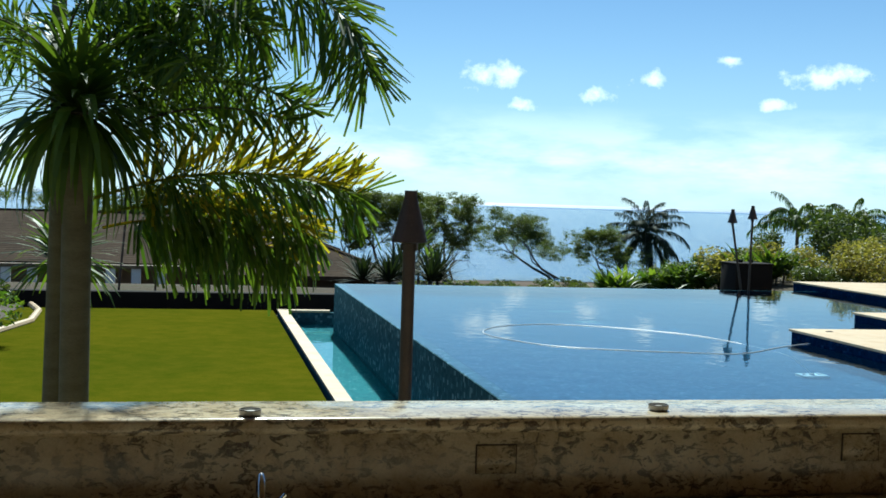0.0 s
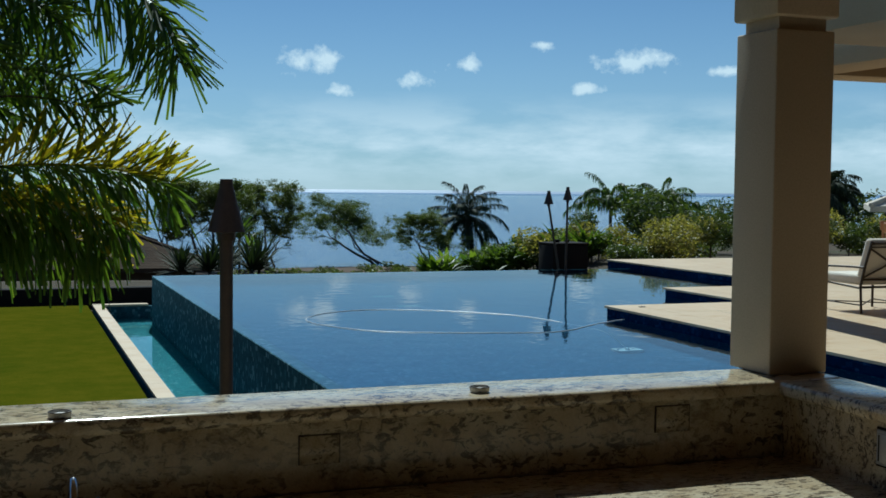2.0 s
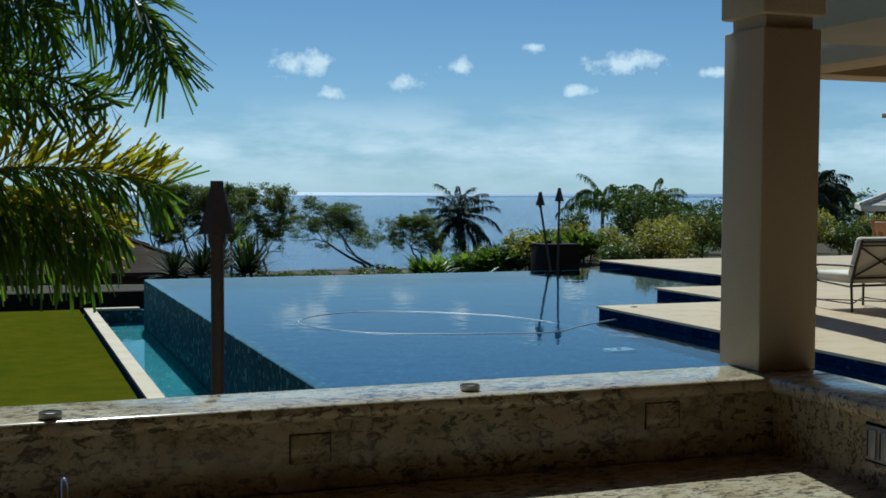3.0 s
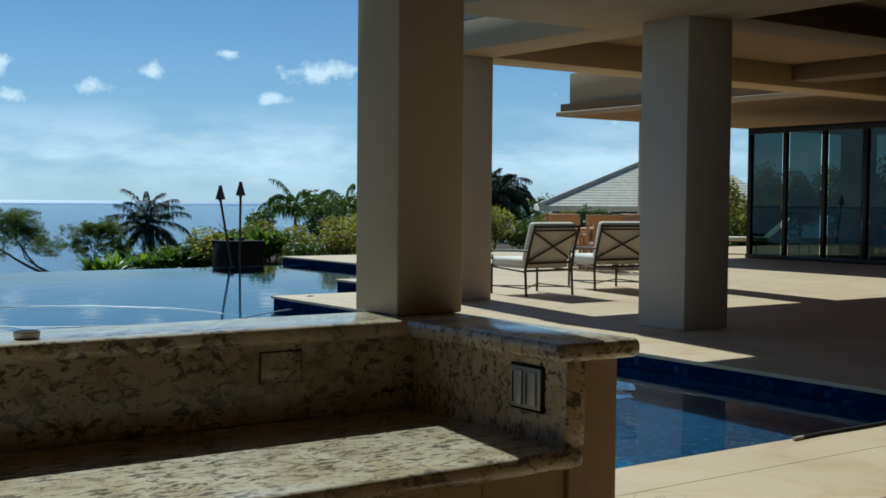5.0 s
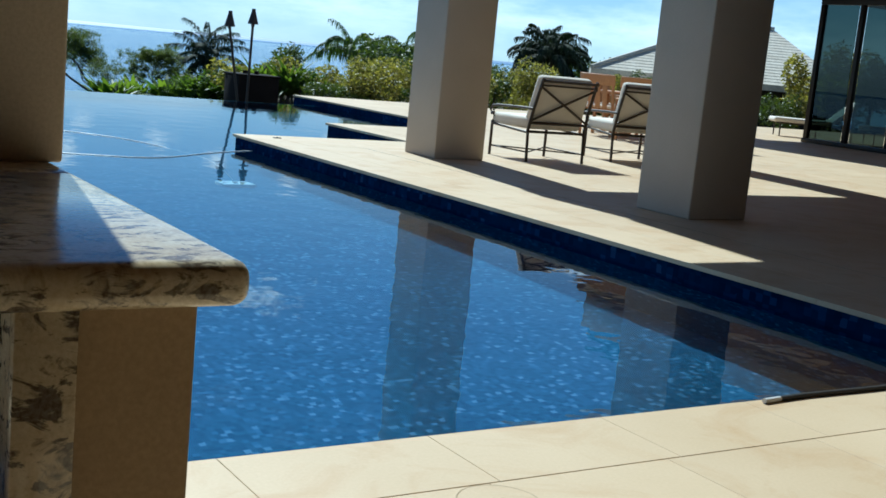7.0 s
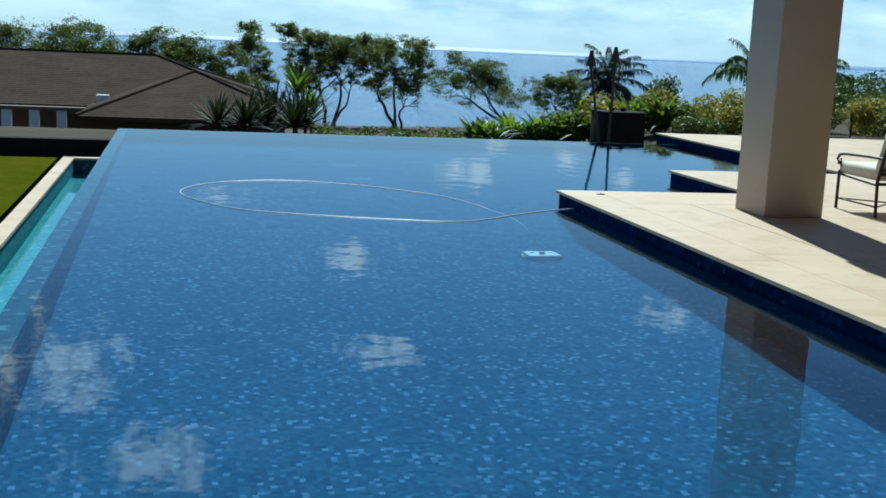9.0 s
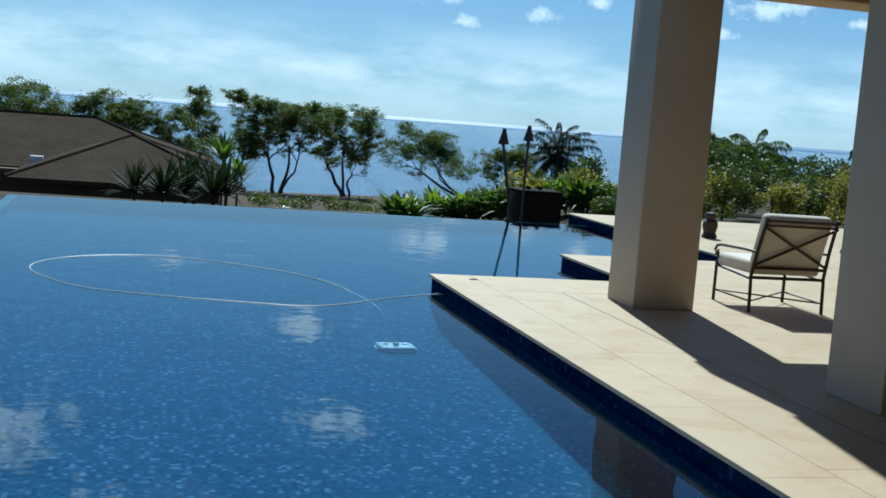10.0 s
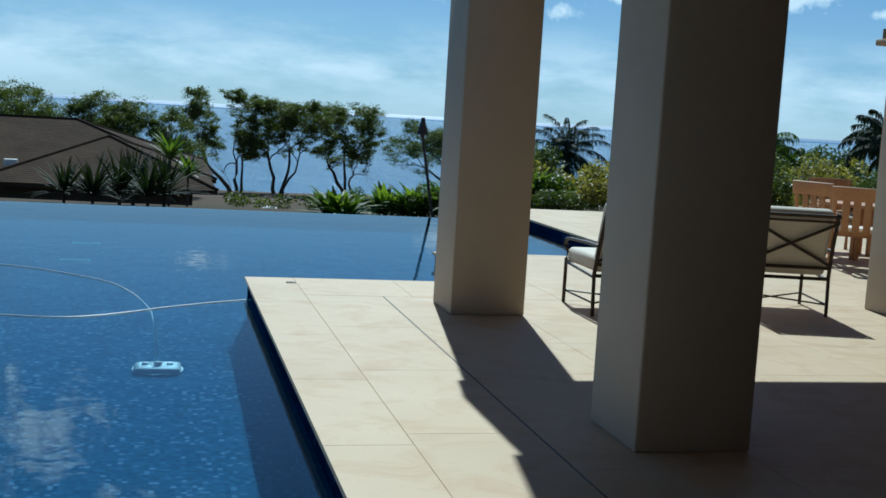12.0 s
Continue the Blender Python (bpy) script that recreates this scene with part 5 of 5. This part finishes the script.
rings = [[bm.verts.new((14.51 + r * math.cos(k * math.pi / 8), 19.57 + r * math.sin(k * math.pi / 8), z * 0.78)) for k in range(16)] for r, z in prof]
for a, b in zip(rings, rings[1:]):
    for k in range(16):
        bm.faces.new((a[k], a[(k + 1) % 16], b[(k + 1) % 16], b[k]))
bmesh.ops.remove_doubles(bm, verts=bm.verts, dist=0.0005)
tagged(part("garden_statue", bm, M["bamboo"]), "small dark carved garden figure standing on the deck", "statue")


def candle(at):
    c = thing("candle_holder", "small round metal-rimmed glass tealight holder on the ledge", "candle holder", at, group="ledge candles")
    bm = bmesh.new()
    prof = [(0.028, 0.0), (0.034, 0.003), (0.036, 0.018), (0.032, 0.018), (0.031, 0.006), (0.0, 0.006)]
    rings = [[bm.verts.new((r * math.cos(k * math.pi / 12), r * math.sin(k * math.pi / 12), z)) for k in range(24)] for r, z in prof]
    for a, b in zip(rings, rings[1:]):
        for k in range(24):
            bm.faces.new((a[k], a[(k + 1) % 24], b[(k + 1) % 24], b[k]))
    bmesh.ops.remove_doubles(bm, verts=bm.verts, dist=0.0002)
    part("cup", bm, M["steel"], c)
    part("rim", bar([(0.034 * math.cos(k * math.pi / 12), 0.034 * math.sin(k * math.pi / 12), 0.019) for k in range(24)], 0.0018, 6, closed=True), M["iron"], c)
    part("wax", bar([(0, 0, 0.0065), (0, 0, 0.012)], 0.025, 16), M["white"], c)
    return c


cd = candle((0.82, 3.325, LZ))
copy_thing(cd, pose(2.23, 3.375, LZ))
copy_thing(cd, pose(0.02, 3.33, LZ))


def outlet(at, w, h, name_label):
    o = thing("outlet", name_label, "outlet", at)
    part("plate", boxed(-w / 2, w / 2, -0.008, 0, -h / 2, h / 2, bevel=0.003), M["granite"], o)
    part("shadow_gap", boxed(-w / 2 - 0.004, w / 2 + 0.004, -0.003, 0.001, -h / 2 - 0.001, h / 2 + 0.004), M["iron"], o)
    return o


outlet((1.64, LYI + 0.07, 0.70), 0.135, 0.095, "flush stone-coloured outlet cover in the backsplash")
outlet((2.985, LYI + 0.07, 0.725), 0.14, 0.095, "flush stone-coloured outlet cover in the backsplash")
sw = thing("outlet_box", "grey metal weatherproof double outlet on the end wall", "outlet", (LX + 0.063, 2.715, 0.705))
part("plate", boxed(-0.006, 0, -0.075, 0.075, -0.068, 0.068, bevel=0.002), M["planter"], sw)
part("cover", boxed(-0.013, -0.0062, -0.067, 0.067, -0.06, 0.06, bevel=0.003), M["steel"], sw)
for y in (-0.032, 0.03):
    part("flap", boxed(-0.022, -0.0132, y - 0.022, y + 0.022, -0.05, 0.05, bevel=0.004), M["steel"], sw)
    part("slot", boxed(-0.0232, -0.0222, y + 0.012, y + 0.017, -0.045, 0.045), M["planter"], sw)

tap = thing("faucet", "small polished metal bar faucet on the counter", "faucet", (0.84, 3.0, CZ))
M["chrome"] = mottled("polished_steel", (0.55, 0.55, 0.54), (0.62, 0.62, 0.61), 5.0, 0.12, 60.0, 0.0, metal=1.0)
part("base", bar([(0, 0, 0), (0, 0, 0.03)], 0.026, 14), M["chrome"], tap)
part("spout", bar([(0, 0, 0.03), (0, 0, 0.12), (0, -0.015, 0.165), (0, -0.05, 0.185), (0, -0.09, 0.17), (0, -0.105, 0.135)], 0.012, 10), M["chrome"], tap)
part("lever", bar([(0.02, 0, 0.07), (0.05, 0, 0.09), (0.075, 0, 0.12)], 0.006, 8), M["chrome"], tap)

# cabinet fronts under the counter
def bar_cabinet(x0, x1):
    c = thing("bar_cabinet", "stucco bar cabinet with a framed flush door under the counter", "cabinet", (x0, 2.555, PIT), group="bar cabinets")
    w = x1 - x0
    top = CZ - 0.056 - PIT
    part("body", boxed(0, w, 0.02, 0.74, 0, top), M["tan"], c)
    part("door_gap", boxed(0.055, w - 0.055, 0.014, 0.0199, 0.085, top - 0.08), M["planter"], c)
    d = part("door", boxed(0.06, w - 0.06, 0.0, 0.0139, 0.09, top - 0.085, bevel=0.003), M["tan"], c)
    part("handle", bar([(w - 0.09, 0.0, top - 0.12), (w - 0.09, -0.03, top - 0.13), (w - 0.09, -0.03, top - 0.30), (w - 0.09, 0.0, top - 0.31)], 0.006), M["steel"], d)
    return c


for k in range(10):
    bar_cabinet(2.60 - 0.6 * k, 3.195 - 0.6 * k)
structure("bar_end_panel", boxed(3.198, 3.488, 2.575, 3.32, PIT, CZ - 0.056), M["tan"], "beige stucco end of the bar counter", "wall")

# round cover in the paving
lid = thing("skimmer_lid", "round stone-coloured skimmer lid set in the paving", "lid", (4.90, 3.57, 0))
bm = bmesh.new()
bmesh.ops.create_cone(bm, cap_ends=True, segments=40, radius1=0.108, radius2=0.108, depth=0.006, matrix=Matrix.Translation((0, 0, -0.0005)))
part("cover", bm, M["deck"], lid)
part("ring_gap", bar([(0.112 * math.cos(k * math.pi / 20), 0.112 * math.sin(k * math.pi / 20), 0.0) for k in range(40)], 0.0025, 5, closed=True), M["joint"], lid)
for k in range(4):
    a = k * math.pi / 2 + 0.5
    part("finger_hole", bar([(0.018 * math.cos(a), 0.018 * math.sin(a), 0.001), (0.018 * math.cos(a), 0.018 * math.sin(a), 0.004)], 0.006, 8), M["joint"], lid)

# pool cleaner on the pool floor with its floating hose
pc = thing("pool_cleaner", "white automatic pool cleaner standing on the pool floor", "pool cleaner", (7.50, 11.74, DEPTH + 0.07))
part("body", boxed(-0.17, 0.17, -0.13, 0.13, -0.03, 0.055, bevel=0.042, seg=5), M["cleaner"], pc)
part("skirt", bar([(0, 0, -0.068), (0, 0, -0.034)], 0.19, 28), M["cleaner"], pc)
part("swivel", bar([(0, 0.0, 0.05), (0, 0.03, 0.12)], 0.03, 10), M["white"], pc)
for x in (-0.09, 0.09):
    part("float", bar([(x, 0.05, 0.045), (x, 0.05, 0.09)], 0.024, 10), M["hose"], pc)
HOSE = [(8.31, 13.26), (8.10, 13.16), (7.61, 12.82), (7.08, 12.38), (6.70, 12.24), (6.19, 12.34), (5.53, 12.52), (4.82, 12.83), (4.43, 13.37), (4.23, 13.97),
        (4.32, 14.49), (4.73, 15.02), (5.42, 15.26), (6.17, 14.98), (6.74, 14.47), (7.08, 14.02), (7.30, 13.35), (7.42, 12.75), (7.45, 12.35)]
pts = []
for i in range(len(HOSE) - 1):
    p0, p1, p2, p3 = (Vector(HOSE[max(0, min(len(HOSE) - 1, i + k))]) for k in (-1, 0, 1, 2))
    for k in range(6):
        u = k / 6
        q = 0.5 * ((2 * p1) + (p2 - p0) * u + (2 * p0 - 5 * p1 + 4 * p2 - p3) * u * u + (3 * p1 - p0 - 3 * p2 + p3) * u ** 3)
        pts.append((q.x, q.y, WATER + 0.003 - (0.0 if i < 16 else 0.03 * (i - 16 + u))))
pts += [(7.455, 12.25, WATER - 0.11), (7.47, 12.10, WATER - 0.32), (7.485, 11.94, WATER - 0.65), (7.495, 11.80, DEPTH + 0.24)]
tagged(part("pool_hose", bar(pts, 0.0055, 8), M["hose"]), "white floating hose looping across the pool water", "hose")

# pale fittings in the pool floor and a small anchor cover in the deck
for x, y in ((6.58, 18.45), (6.54, 16.95)):
    d = thing("floor_drain", "pale teal drain cover set in the pool floor", "drain", (x, y, DEPTH), group="pool drains")
    part("cover", boxed(-0.17, 0.17, -0.11, 0.11, 0.0, 0.022, bevel=0.008), M["tile_channel"], d)
    for k in range(5):
        part("slot", boxed(-0.14, 0.14, -0.085 + k * 0.04, -0.073 + k * 0.04, 0.0222, 0.025), M["tile_floor"], d)
an = thing("deck_anchor", "small oval bronze anchor cover in the deck's corner", "anchor", (8.67, 13.455, 0.0))
part("cover", boxed(-0.045, 0.045, -0.022, 0.022, 0.001, 0.009, bevel=0.004), M["iron"], an)
part("pin", bar([(0, 0, 0.009), (0, 0, 0.016)], 0.010, 10), M["steel"], an)
# plain white lump for a distant object of unknown kind
bm = bmesh.new()
bmesh.ops.create_icosphere(bm, subdivisions=3, radius=0.62, matrix=Matrix.Translation((13.8, 72.0, ground_z(13.8, 72) + 0.2)) @ Matrix.Diagonal((1.0, 0.7, 0.62, 1)))
tagged(part("white_lump", bm, M["white"]), "white rounded stand-in for an unidentified object on the slope below the pool", "stone")

# dark hose lying along the coping in the pool's corner
gh = thing("garden_hose", "thin dark hose with a pale nozzle lying on the coping", "hose", (6.45, 4.03, 0.010))
part("tube", bar([(0, 0.012, 0.0), (0.15, 0.02, 0), (0.5, 0.014, 0), (0.9, 0.022, 0), (1.15, 0.016, 0), (1.35, 0.02, 0)], 0.010, 8), M["rubber"], gh)
part("nozzle", bar([(-0.09, 0.004, 0.0), (-0.002, 0.012, 0.0)], 0.010, 8), M["white"], gh)

# dark expansion joints in the paving
structure("expansion_joint", boxed(9.401, 9.411, YN, 12.784, -0.028, -0.001), M["iron"], "thin dark expansion joint in the paving", "joint")
structure("expansion_joint", boxed(3.69, 8.2, 3.040, 3.0465, -0.02, 0.0015), M["iron"], "thin dark expansion joint in the paving", "joint")

# ---- paving pieces, last ----
SLAB = {}


def slab(w, d, parent, x, y, z0, z1, mat, name):
    key = (round(w, 3), round(d, 3), round(z1 - z0, 3), mat.name)
    if key not in SLAB:
        SLAB[key] = mesh_from(name, box(bmesh.new(), 0, w, 0, d, 0, z1 - z0, bevel=0.0012, seg=1), mat)
    ob = new(name, SLAB[key])
    ob.parent = parent
    ob.location = (x, y, z0)
    return ob


J = 0.002


def pave(x0, x1, y0, y1, nx, ny):
    w, d = (x1 - x0) / nx, (y1 - y0) / ny
    for j in range(ny):
        for i in range(nx):
            slab(w - J, d - J, deck, x0 + i * w + J / 2, y0 + j * d + J / 2, -0.03, 0.0, M["deck"], "paving_slab")


# coping along the pool and the dark expansion joint behind it
pave(XR - 0.03, 8.72, YN, Y3 + 0.03, 1, 7)
pave(8.722, 9.40, YN, 12.78, 1, 6)
pave(8.722, X2 - 0.03, 12.785, Y3 + 0.03, 2, 1)
pave(X2 - 0.03, X2 + 0.4, 12.785, Y2 + 0.03, 1, 4)
pave(X2 + 0.402, X1 - 0.03, 15.7, Y2 + 0.03, 3, 1)
pave(X1 - 0.03, X1 + 0.4, 15.7, 23.27, 1, 8)
pave(3.675, XR - 0.032, 3.692, YN + 0.03, 7, 1)
pave(3.675, 9.40, 0.40, 3.690, 9, 5)
pave(XR - 0.03, 9.40, 3.692, YN - 0.002, 2, 1)
pave(9.412, 17.3, -0.2, 12.78, 8, 13)
pave(X2 + 0.402, 17.3, 12.785, 15.698, 5, 3)
pave(X1 + 0.402, 18.6, 15.7, 23.27, 4, 6)
for a, b, c, d in ((3.675, 9.408, -6.0, 0.398), (9.412, 31.0, -6.0, -0.202), (17.302, 31.0, -0.198, 15.698), (18.602, 31.0, 15.7, 23.27)):
    nx, ny = max(1, round((b - a) / 2.0)), max(1, round((d - c) / 2.0))
    pave(a, b, c, d, nx, ny)
# pale coping stones on the channel border
for k in range(16):
    y = 3.9 + k * 1.22
    slab(0.20, 1.215, bar_floor, 2.19, y, -0.805, -0.765, M["deck"], "coping_stone")
slab(1.05, 0.2, bar_floor, 2.19, CHANNEL_END + 0.01, -0.805, -0.765, M["deck"], "coping_stone")
